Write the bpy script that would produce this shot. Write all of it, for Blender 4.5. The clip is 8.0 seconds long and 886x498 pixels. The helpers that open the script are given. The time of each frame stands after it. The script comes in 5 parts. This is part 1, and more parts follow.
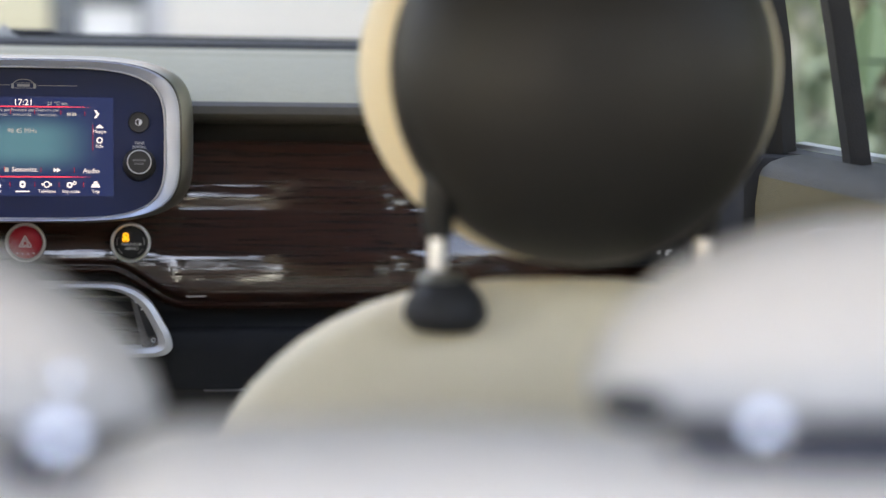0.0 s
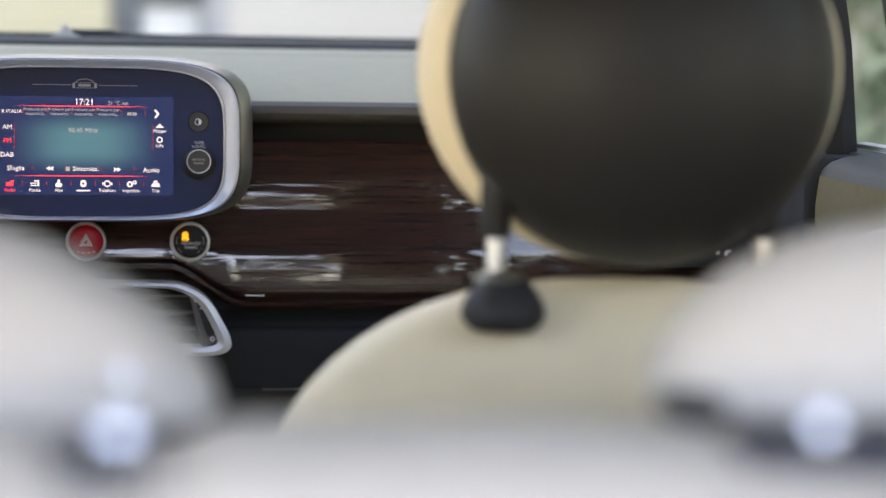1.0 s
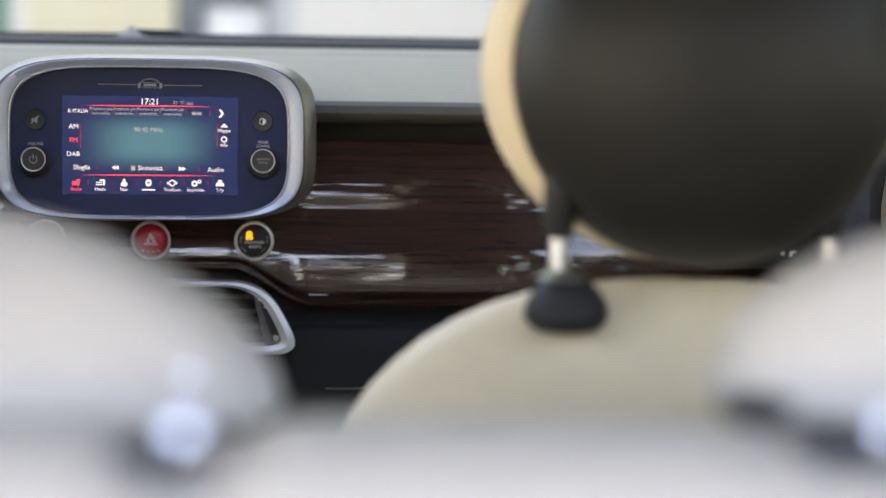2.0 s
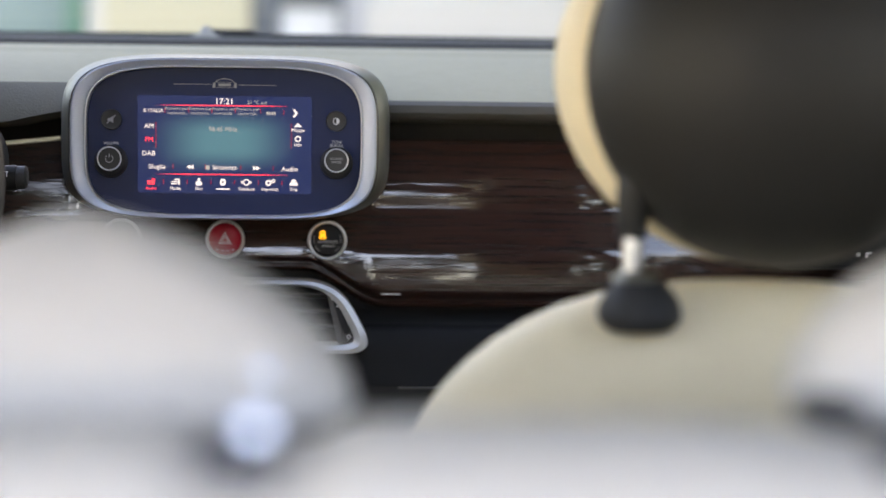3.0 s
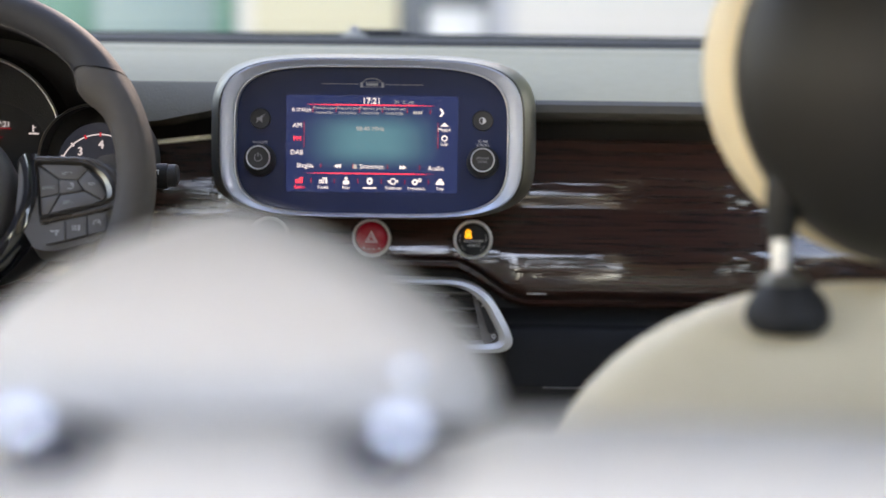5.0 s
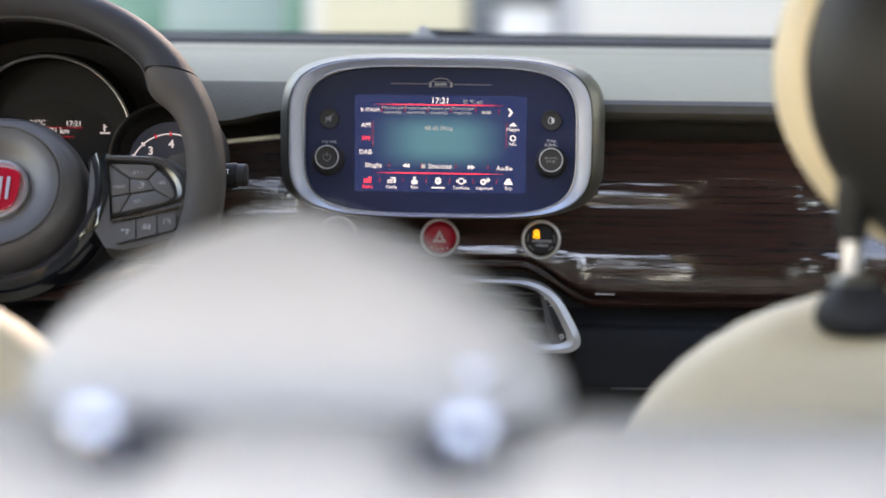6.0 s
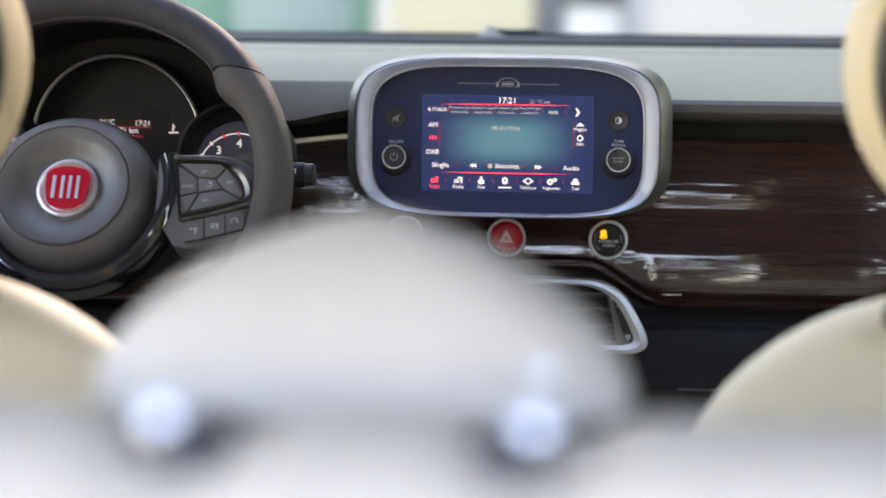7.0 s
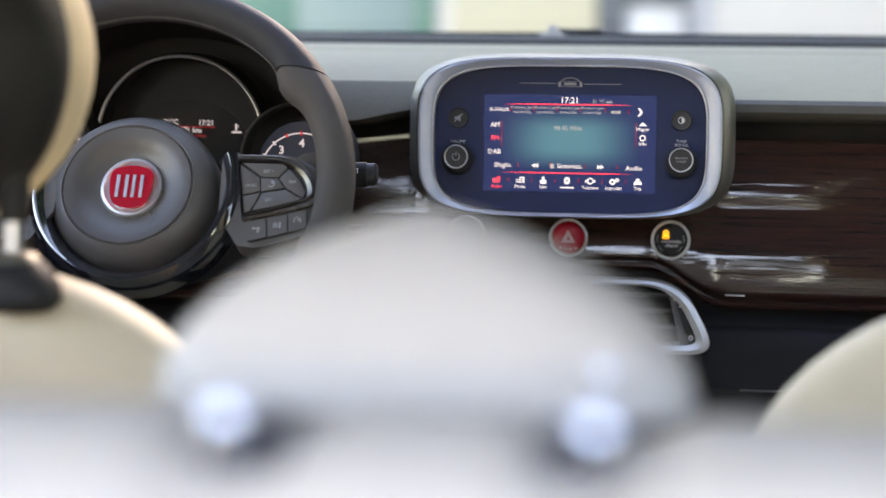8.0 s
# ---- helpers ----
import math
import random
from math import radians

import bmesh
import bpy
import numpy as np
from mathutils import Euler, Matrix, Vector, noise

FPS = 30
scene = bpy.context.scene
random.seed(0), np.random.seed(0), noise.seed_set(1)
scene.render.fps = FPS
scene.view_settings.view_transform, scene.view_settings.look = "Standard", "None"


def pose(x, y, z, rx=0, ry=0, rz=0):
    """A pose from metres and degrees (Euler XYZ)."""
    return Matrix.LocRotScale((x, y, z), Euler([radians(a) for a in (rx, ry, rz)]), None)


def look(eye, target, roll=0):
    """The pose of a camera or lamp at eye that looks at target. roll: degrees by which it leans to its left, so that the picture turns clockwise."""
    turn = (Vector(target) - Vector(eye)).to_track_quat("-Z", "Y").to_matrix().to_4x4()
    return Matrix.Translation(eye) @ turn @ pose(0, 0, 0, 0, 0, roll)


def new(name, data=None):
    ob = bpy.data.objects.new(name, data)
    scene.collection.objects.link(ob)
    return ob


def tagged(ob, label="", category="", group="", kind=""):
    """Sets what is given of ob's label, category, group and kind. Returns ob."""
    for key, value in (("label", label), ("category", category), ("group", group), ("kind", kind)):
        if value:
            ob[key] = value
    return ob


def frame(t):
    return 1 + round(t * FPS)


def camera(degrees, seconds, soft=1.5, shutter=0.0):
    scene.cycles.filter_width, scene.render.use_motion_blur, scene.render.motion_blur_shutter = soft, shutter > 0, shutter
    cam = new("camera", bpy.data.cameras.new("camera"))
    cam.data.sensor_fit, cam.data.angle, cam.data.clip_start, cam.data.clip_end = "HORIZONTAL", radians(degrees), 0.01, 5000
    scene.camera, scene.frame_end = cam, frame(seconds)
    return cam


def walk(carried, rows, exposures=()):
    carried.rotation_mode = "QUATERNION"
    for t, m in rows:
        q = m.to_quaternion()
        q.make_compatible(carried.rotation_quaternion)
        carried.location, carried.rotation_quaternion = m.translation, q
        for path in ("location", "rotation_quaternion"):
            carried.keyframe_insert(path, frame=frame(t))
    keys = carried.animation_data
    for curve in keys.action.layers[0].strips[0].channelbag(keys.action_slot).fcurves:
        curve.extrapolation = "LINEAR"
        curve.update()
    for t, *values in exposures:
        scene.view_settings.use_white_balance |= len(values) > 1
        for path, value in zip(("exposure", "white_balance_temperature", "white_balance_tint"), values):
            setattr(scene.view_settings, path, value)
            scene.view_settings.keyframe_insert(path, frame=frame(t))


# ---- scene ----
# The camera turns on a tripod behind the rear bench; its pan axis leans a little.
cam = camera(26.55, 8.0, soft=1.0)
EYE = (0.117, 0.0, 1.12)
LEAN, TURN, PITCH, ROLL = -0.85, -2.9, -4.933, 0.16
YAWS = [(0.0, -5.87), (0.5, -5.02), (1.0, -4.09), (1.5, -3.18), (3.0, 0.07), (3.5, 1.18), (4.0, 2.38), (4.5, 3.46),
        (6.0, 6.61), (6.5, 7.60), (7.0, 8.65), (7.5, 9.60), (8.0, 10.54)]
walk(cam, [(t, pose(*EYE, 0, LEAN, 0) @ pose(0, 0, 0, 90 + PITCH, ROLL, TURN + yaw)) for t, yaw in YAWS],
     exposures=[(0.0, 3.58, 9100, 29), (4.5, 3.67, 9000, 29), (8.0, 3.74, 8750, 28)])
# An 83 mm lens nearly wide open, focused on the dashboard.
cam.data.dof.use_dof = True
cam.data.dof.focus_distance = 1.64
cam.data.dof.aperture_fstop = 2.85

# ---- daylight ----
world = bpy.data.worlds.new("daylight")
scene.world = world
world.use_nodes = True
wn = world.node_tree
sky = wn.nodes.new("ShaderNodeTexSky")
sky.sky_type = "NISHITA"
sky.sun_disc = False
sky.sun_elevation = radians(36)
sky.sun_rotation = radians(14)
sky.dust_density = 0.1
wn.nodes["Background"].inputs["Strength"].default_value = 0.15
wn.links.new(sky.outputs[0], wn.nodes["Background"].inputs["Color"])
sun_data = bpy.data.lights.new("sun", "SUN")
sun_data.energy = 0.3
sun_data.angle = radians(1.0)
sun_data.color = (1.0, 0.99, 0.97)
sun = new("sun", sun_data)
SUN_AZ, SUN_EL = radians(14), radians(36)
sun_from = Vector((math.sin(SUN_AZ) * math.cos(SUN_EL), math.cos(SUN_AZ) * math.cos(SUN_EL), math.sin(SUN_EL)))
sun.matrix_world = look(sun_from * 30, (0, 0, 0))


# ---- materials ----
def material(name, color, rough=0.5, metal=0.0, vary=0.12, scale=40.0, bump=0.0, bump_scale=400.0, coat=0.0, spec=0.5,
             coat_rough=0.03, rough_vary=0.08, tint=None):
    """A surface with a broad and a fine variation of colour and gloss, and a fine relief."""
    m = bpy.data.materials.new(name)
    m.use_nodes = True
    n, l = m.node_tree.nodes, m.node_tree.links
    b = n["Principled BSDF"]
    b.inputs["Metallic"].default_value = metal
    b.inputs["Coat Weight"].default_value = coat
    b.inputs["Coat Roughness"].default_value = coat_rough
    b.inputs["Specular IOR Level"].default_value = spec
    co = n.new("ShaderNodeTexCoord")
    broad = n.new("ShaderNodeTexNoise")
    broad.inputs["Scale"].default_value = scale * 0.2
    broad.inputs["Detail"].default_value = 4
    fine = n.new("ShaderNodeTexNoise")
    fine.inputs["Scale"].default_value = scale * 3
    fine.inputs["Detail"].default_value = 3
    l.new(co.outputs["Object"], broad.inputs["Vector"])
    l.new(co.outputs["Object"], fine.inputs["Vector"])
    add = n.new("ShaderNodeMath")
    add.operation = "ADD"
    l.new(broad.outputs["Fac"], add.inputs[0])
    l.new(fine.outputs["Fac"], add.inputs[1])
    half = n.new("ShaderNodeMath")
    half.operation = "MULTIPLY"
    half.inputs[1].default_value = 0.5
    l.new(add.outputs[0], half.inputs[0])
    ramp = n.new("ShaderNodeMix")
    ramp.data_type = "RGBA"
    other = tint or color
    ramp.inputs[6].default_value = tuple(c * (1 - vary) for c in color) + (1,)
    ramp.inputs[7].default_value = tuple(min(1, c * (1 + vary)) for c in other) + (1,)
    l.new(half.outputs[0], ramp.inputs[0])
    l.new(ramp.outputs[2], b.inputs["Base Color"])
    rr = n.new("ShaderNodeMapRange")
    rr.inputs["To Min"].default_value = max(0.01, rough - rough_vary)
    rr.inputs["To Max"].default_value = min(1, rough + rough_vary)
    l.new(broad.outputs["Fac"], rr.inputs["Value"])
    l.new(rr.outputs[0], b.inputs["Roughness"])
    if bump:
        grain = n.new("ShaderNodeTexVoronoi")
        grain.inputs["Scale"].default_value = bump_scale
        l.new(co.outputs["Object"], grain.inputs["Vector"])
        bn = n.new("ShaderNodeBump")
        bn.inputs["Strength"].default_value = bump
        bn.inputs["Distance"].default_value = 0.0006
        l.new(grain.outputs["Distance"], bn.inputs["Height"])
        l.new(bn.outputs[0], b.inputs["Normal"])
    return m


def wood_material():
    """Dark brown lacquered veneer, its grain running across the car."""
    m = bpy.data.materials.new("lacquered_wood")
    m.use_nodes = True
    n, l = m.node_tree.nodes, m.node_tree.links
    b = n["Principled BSDF"]
    co = n.new("ShaderNodeTexCoord")
    mp = n.new("ShaderNodeMapping")
    mp.inputs["Scale"].default_value = (2.2, 40, 110)
    l.new(co.outputs["Object"], mp.inputs["Vector"])
    g = n.new("ShaderNodeTexNoise")
    g.inputs["Scale"].default_value = 3.0
    g.inputs["Detail"].default_value = 4
    g.inputs["Distortion"].default_value = 0.6
    l.new(mp.outputs[0], g.inputs["Vector"])
    mp2 = n.new("ShaderNodeMapping")
    mp2.inputs["Scale"].default_value = (6, 160, 260)
    l.new(co.outputs["Object"], mp2.inputs["Vector"])
    g2 = n.new("ShaderNodeTexNoise")
    g2.inputs["Scale"].default_value = 4.0
    l.new(mp2.outputs[0], g2.inputs["Vector"])
    cr = n.new("ShaderNodeValToRGB")
    cr.color_ramp.elements[0].position = 0.3
    cr.color_ramp.elements[0].color = (0.0085, 0.0038, 0.0026, 1)
    cr.color_ramp.elements[1].position = 0.72
    cr.color_ramp.elements[1].color = (0.050, 0.0155, 0.0085, 1)
    mx = n.new("ShaderNodeMath")
    mx.operation = "MULTIPLY_ADD"
    mx.inputs[1].default_value = 0.35
    l.new(g2.outputs["Fac"], mx.inputs[0])
    sc = n.new("ShaderNodeMath")
    sc.operation = "MULTIPLY"
    sc.inputs[1].default_value = 0.7
    l.new(g.outputs["Fac"], sc.inputs[0])
    l.new(sc.outputs[0], mx.inputs[2])
    l.new(mx.outputs[0], cr.inputs[0])
    l.new(cr.outputs[0], b.inputs["Base Color"])
    b.inputs["Roughness"].default_value = 0.4
    b.inputs["Specular IOR Level"].default_value = 0.15
    b.inputs["Coat Weight"].default_value = 1.0
    b.inputs["Coat Roughness"].default_value = 0.012
    b.inputs["Coat IOR"].default_value = 1.7
    # lacquer that follows the veneer's pores
    bn = n.new("ShaderNodeBump")
    bn.inputs["Strength"].default_value = 0.24
    bn.inputs["Distance"].default_value = 0.0005
    mp3 = n.new("ShaderNodeMapping")
    mp3.inputs["Scale"].default_value = (2.2, 8, 80)
    l.new(co.outputs["Object"], mp3.inputs["Vector"])
    g3 = n.new("ShaderNodeTexNoise")
    g3.inputs["Scale"].default_value = 3.0
    g3.inputs["Detail"].default_value = 2.0
    g3.inputs["Distortion"].default_value = 0.3
    l.new(mp3.outputs[0], g3.inputs["Vector"])
    l.new(g3.outputs["Fac"], bn.inputs["Height"])
    l.new(bn.outputs[0], b.inputs["Coat Normal"])
    return m


LIT = 0.205  # brightness of all lit displays


def glow(name, color, strength):
    m = bpy.data.materials.new(name)
    m.use_nodes = True
    b = m.node_tree.nodes["Principled BSDF"]
    b.inputs["Base Color"].default_value = (0.02, 0.02, 0.02, 1)
    b.inputs["Roughness"].default_value = 0.2
    b.inputs["Emission Color"].default_value = (*color, 1)
    b.inputs["Emission Strength"].default_value = strength * LIT
    return m


def screen_material():
    """The lit display: a blue field that turns teal towards its middle."""
    m = bpy.data.materials.new("lit_display")
    m.use_nodes = True
    n, l = m.node_tree.nodes, m.node_tree.links
    b = n["Principled BSDF"]
    b.inputs["Base Color"].default_value = (0.008, 0.011, 0.03, 1)
    b.inputs["Specular IOR Level"].default_value = 0.25
    b.inputs["Roughness"].default_value = 0.3
    co = n.new("ShaderNodeTexCoord")
    sep = n.new("ShaderNodeSeparateXYZ")
    l.new(co.outputs["Object"], sep.inputs[0])

    def edge(axis, centre, inner, outer):
        a = n.new("ShaderNodeMath")
        a.operation = "SUBTRACT"
        a.inputs[1].default_value = centre
        l.new(sep.outputs[axis], a.inputs[0])
        c = n.new("ShaderNodeMath")
        c.operation = "ABSOLUTE"
        l.new(a.outputs[0], c.inputs[0])
        r = n.new("ShaderNodeMapRange")
        r.interpolation_type = "SMOOTHSTEP"
        r.inputs["From Min"].default_value = inner
        r.inputs["From Max"].default_value = outer
        r.inputs["To Min"].default_value = 1
        r.inputs["To Max"].default_value = 0
        l.new(c.outputs[0], r.inputs["Value"])
        return r
    ex, ez = edge(0, 0.0, 0.012, 0.072), edge(2, 0.0035, 0.006, 0.031)
    mul = n.new("ShaderNodeMath")
    mul.operation = "MULTIPLY"
    l.new(ex.outputs[0], mul.inputs[0])
    l.new(ez.outputs[0], mul.inputs[1])
    cr = n.new("ShaderNodeValToRGB")
    cr.color_ramp.elements[0].color = (0.006, 0.018, 0.080, 1)
    cr.color_ramp.elements[1].color = (0.040, 0.165, 0.225, 1)
    l.new(mul.outputs[0], cr.inputs[0])
    l.new(cr.outputs[0], b.inputs["Emission Color"])
    b.inputs["Emission Strength"].default_value = 0.6 * LIT
    return m


def glass_material(name, gloss=0.06):
    m = bpy.data.materials.new(name)
    m.use_nodes = True
    n, l = m.node_tree.nodes, m.node_tree.links
    n.remove(n["Principled BSDF"])
    clear = n.new("ShaderNodeBsdfTransparent")
    clear.inputs["Color"].default_value = (0.90, 0.95, 0.93, 1)
    shine = n.new("ShaderNodeBsdfGlossy")
    shine.inputs["Roughness"].default_value = 0.01
    mix = n.new("ShaderNodeMixShader")
    mix.inputs[0].default_value = gloss
    l.new(clear.outputs[0], mix.inputs[1])
    l.new(shine.outputs[0], mix.inputs[2])
    l.new(mix.outputs[0], n["Material Output"].inputs["Surface"])
    return m


def leaf_material(name, a, b_):
    m = bpy.data.materials.new(name)
    m.use_nodes = True
    n, l = m.node_tree.nodes, m.node_tree.links
    b = n["Principled BSDF"]
    geo = n.new("ShaderNodeNewGeometry")
    cr = n.new("ShaderNodeValToRGB")
    cr.color_ramp.elements[0].color = (*a, 1)
    cr.color_ramp.elements[1].color = (*b_, 1)
    l.new(geo.outputs["Random Per Island"], cr.inputs[0])
    l.new(cr.outputs[0], b.inputs["Base Color"])
    b.inputs["Roughness"].default_value = 0.55
    b.inputs["Subsurface Weight"].default_value = 0.0
    return m


M_BEIGE = material("beige_leatherette", (0.755, 0.632, 0.422), 0.55, vary=0.06, scale=18, bump=0.35, bump_scale=900)
# one rear leatherette; lighter bench, darker headrests put a light balance into the colour
M_BENCH_LIT = material("pale_leatherette_lit", (0.605, 0.562, 0.497), 0.6, vary=0.06, scale=18, bump=0.35, bump_scale=900)
M_REAR_SHADED = material("pale_leatherette_shaded", (0.522, 0.494, 0.455), 0.6, vary=0.06, scale=18, bump=0.35, bump_scale=900)
M_SHELL = material("black_soft_leatherette", (0.0142, 0.0138, 0.0126), 0.52, vary=0.15, scale=20, bump=0.15, bump_scale=900, spec=0.30)
for key, value in (("Sheen Weight", 0.05), ("Sheen Roughness", 0.35), ("Sheen Tint", (1.0, 0.92, 0.78, 1))):
    M_SHELL.node_tree.nodes["Principled BSDF"].inputs[key].default_value = value
M_BLACK = material("black_grained_plastic", (0.025, 0.0246, 0.0245), 0.55, vary=0.2, scale=30, bump=0.4, bump_scale=700, spec=0.25)
M_DARK = material("dark_grey_plastic", (0.0110, 0.0105, 0.0100), 0.60, vary=0.15, scale=30, bump=0.4, bump_scale=700, spec=0.18)
# one lip skin twice: its shaded and its lit end are put into the colour
M_LIP_SHADED = material("lip_skin_shaded", (0.085, 0.080, 0.070), 0.62, vary=0.12, scale=30, bump=0.5, bump_scale=600, spec=0.2)
M_LIP_LIT = material("lip_skin_lit", (0.125, 0.112, 0.084), 0.62, vary=0.12, scale=30, bump=0.5, bump_scale=600, spec=0.2)
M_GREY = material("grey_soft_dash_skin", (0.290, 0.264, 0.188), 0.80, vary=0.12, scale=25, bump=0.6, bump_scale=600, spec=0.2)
M_LEDGE = material("grey_door_skin", (0.056, 0.054, 0.046), 0.6, vary=0.3, scale=40, bump=0.8, bump_scale=500, spec=0.28)
M_DOOR = material("tan_door_cloth", (0.110, 0.085, 0.038), 0.85, vary=0.35, scale=45, bump=0.6, bump_scale=900)
M_LEATHER = material("black_wheel_leather", (0.038, 0.0385, 0.042), 0.54, vary=0.15, scale=40, bump=0.35, bump_scale=1100, spec=0.14)
M_LEATHER_2 = material("perforated_grip_leather", (0.074, 0.068, 0.062), 0.55, vary=0.12, scale=40, bump=0.5, bump_scale=1500, spec=0.15)
M_PAD = material("airbag_cover_plastic", (0.074, 0.070, 0.068), 0.38, vary=0.12, scale=30, bump=0.2, bump_scale=1100)
M_PIANO = material("piano_black", (0.008, 0.009, 0.012), 0.12, vary=0.1, coat=1.0, rough_vary=0.03)
M_PANEL = material("navy_gloss_panel", (0.0175, 0.0285, 0.080), 0.30, vary=0.05, spec=0.18, rough_vary=0.03)
M_BEZEL_BLUE = material("blue_silver_paint", (0.50, 0.545, 0.63), 0.40, metal=0.6, vary=0.03, rough_vary=0.05)
M_PIVOT = material("dull_grey_paint", (0.24, 0.24, 0.235), 0.5, vary=0.1)
M_BEZEL = material("silver_paint", (0.72, 0.71, 0.69), 0.44, metal=0.6, vary=0.03, rough_vary=0.05)
M_CHROME = material("chrome", (0.86, 0.87, 0.89), 0.10, metal=1.0, vary=0.02, rough_vary=0.03)
M_SATIN = material("satin_silver", (0.72, 0.73, 0.75), 0.40, metal=1.0, vary=0.03, rough_vary=0.06)
M_BRONZE = material("satin_titanium_paint", (0.28, 0.267, 0.220), 0.50, metal=1.0, vary=0.05, rough_vary=0.06)
M_KEYFRAME = material("dark_titanium_paint", (0.13, 0.123, 0.11), 0.36, metal=1.0, vary=0.05, rough_vary=0.06)
M_KEY = material("keypad_plastic", (0.086, 0.082, 0.078), 0.5, vary=0.08, bump=0.15, bump_scale=1500)
M_SURROUND = material("satin_black_plastic", (0.042, 0.0405, 0.0395), 0.27, vary=0.08)
M_KNOB = material("grey_black_plastic", (0.030, 0.0293, 0.0293), 0.5, vary=0.1, bump=0.15, bump_scale=1500)
M_BONNET = material("dull_dark_paint", (0.016, 0.017, 0.016), 0.75, vary=0.2, scale=6, spec=0.06)
M_POST = material("satin_post", (0.90, 0.89, 0.87), 0.30, metal=1.0, vary=0.02, rough_vary=0.05)
M_DEEP = material("matt_black_hood", (0.027, 0.0265, 0.0265), 0.6, vary=0.2, scale=30, bump=0.3, bump_scale=700, spec=0.12)
# shade beside the rear studs, put into a dark blue-grey colour
M_STUD_SHADE = material("stud_shade_blue_grey", (0.030, 0.034, 0.048), 0.55, vary=0.1)
M_BUTTON = material("dull_chrome", (0.72, 0.75, 0.79), 0.07, metal=1.0, vary=0.03, rough_vary=0.05)
M_RED = material("red_button", (0.46, 0.008, 0.024), 0.3, vary=0.08, spec=0.3)
M_ENAMEL = material("red_enamel", (0.42, 0.008, 0.022), 0.22, vary=0.06, coat=0.8)
M_MARK = material("white_print", (0.75, 0.75, 0.75), 0.5, vary=0.03)
M_DIM = material("grey_print", (0.34, 0.34, 0.35), 0.5, vary=0.03)
M_STITCH = material("grey_thread", (0.21, 0.205, 0.195), 0.8, vary=0.1)
# pale metal that stands in for a reflection on the wood
M_EDGE_REFLECTION = material("edge_reflection_metal", (0.42, 0.38, 0.28), 0.34, metal=1.0, vary=0.03, rough_vary=0.04)
M_INSERT = material("dark_brown_cloth", (0.045, 0.036, 0.030), 0.85, vary=0.2, scale=40, bump=0.6, bump_scale=900)
M_WOOD = wood_material()
M_DISPLAY = screen_material()
M_WHITE_LIT = glow("lit_white", (0.80, 0.90, 1.0), 0.55)
M_SOFT_LIT = glow("lit_soft_white", (0.55, 0.65, 0.72), 0.32)
M_RED_LIT = glow("lit_red", (1.0, 0.05, 0.09), 0.75)
M_RED_DIM = glow("lit_dim_red", (0.7, 0.02, 0.05), 0.30)
M_AMBER = glow("lit_amber", (1.0, 0.50, 0.03), 0.62)
M_DIAL_LIT = glow("lit_dial_white", (0.75, 0.83, 0.95), 0.27)
M_DIAL_BLUE = glow("lit_dial_blue", (0.08, 0.12, 0.20), 0.08)
M_GLASS = glass_material("window_glass")
M_LINER = material("headliner_cloth", (0.18, 0.172, 0.16), 0.95, vary=0.06, scale=60)
M_PAINT = material("car_paint", (0.30, 0.31, 0.32), 0.3, vary=0.05, coat=1.0)
M_CARPET = material("boot_carpet", (0.03, 0.03, 0.032), 0.95, vary=0.3, scale=120)
M_RUBBER = material("black_rubber", (0.020, 0.020, 0.021), 0.6, vary=0.2)
M_ASPHALT = material("asphalt", (0.055, 0.055, 0.055), 0.9, vary=0.3, scale=8, bump=0.5, bump_scale=90)
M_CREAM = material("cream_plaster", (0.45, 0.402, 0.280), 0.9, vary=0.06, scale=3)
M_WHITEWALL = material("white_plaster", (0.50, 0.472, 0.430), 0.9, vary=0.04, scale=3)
M_PALEGREY = material("pale_grey_paint", (0.55, 0.54, 0.52), 0.6, vary=0.35, scale=9)
M_TEAL = material("teal_paint", (0.135, 0.195, 0.178), 0.5, vary=0.10, scale=4)
M_GREEN = material("green_paint", (0.05, 0.150, 0.100), 0.5, vary=0.10, scale=4)
M_STEEL = material("blue_grey_paint", (0.085, 0.095, 0.105), 0.5, vary=0.5, scale=5)
M_BARK = material("bark", (0.10, 0.075, 0.05), 0.95, vary=0.35, scale=14, bump=0.8, bump_scale=60)
M_LEAF = leaf_material("leaves", (0.035, 0.075, 0.030), (0.15, 0.22, 0.10))
# leaves of the rear trees, with their shade put into the colour
M_LEAF_SHADED = leaf_material("shaded_leaves", (0.012, 0.024, 0.010), (0.05, 0.08, 0.035))
M_LEAF_2 = leaf_material("pale_leaves", (0.10, 0.15, 0.08), (0.42, 0.46, 0.30))

# ---- helpers of this scene ----
BASE = {}


def thing(name, at, label, category, group="", kind="", turn=(0, 0, 0)):
    ob = new(name)
    ob.empty_display_size = 0.05
    m = pose(*at, *turn)
    ob.matrix_world = m
    BASE[ob] = m
    return tagged(ob, label, category, group, kind)


def part(name, bm, mat, parent=None, label="", local=False, smooth=40):
    """Links a bmesh, given in the world's metres (local: in the thing's own), as one mesh under its thing."""
    if parent is not None and not local:
        bm.transform(BASE[parent].inverted())
    bmesh.ops.recalc_face_normals(bm, faces=bm.faces)
    me = bpy.data.meshes.new(name)
    bm.to_mesh(me)
    bm.free()
    me.materials.append(mat)
    if smooth:
        me.shade_smooth()
        me.set_sharp_from_angle(angle=radians(smooth))
    ob = new(name, me)
    if parent is not None:
        ob.parent = parent
        BASE[ob] = BASE[parent]
    else:
        BASE[ob] = Matrix.Identity(4)
    if label:
        tagged(ob, label)
    return ob


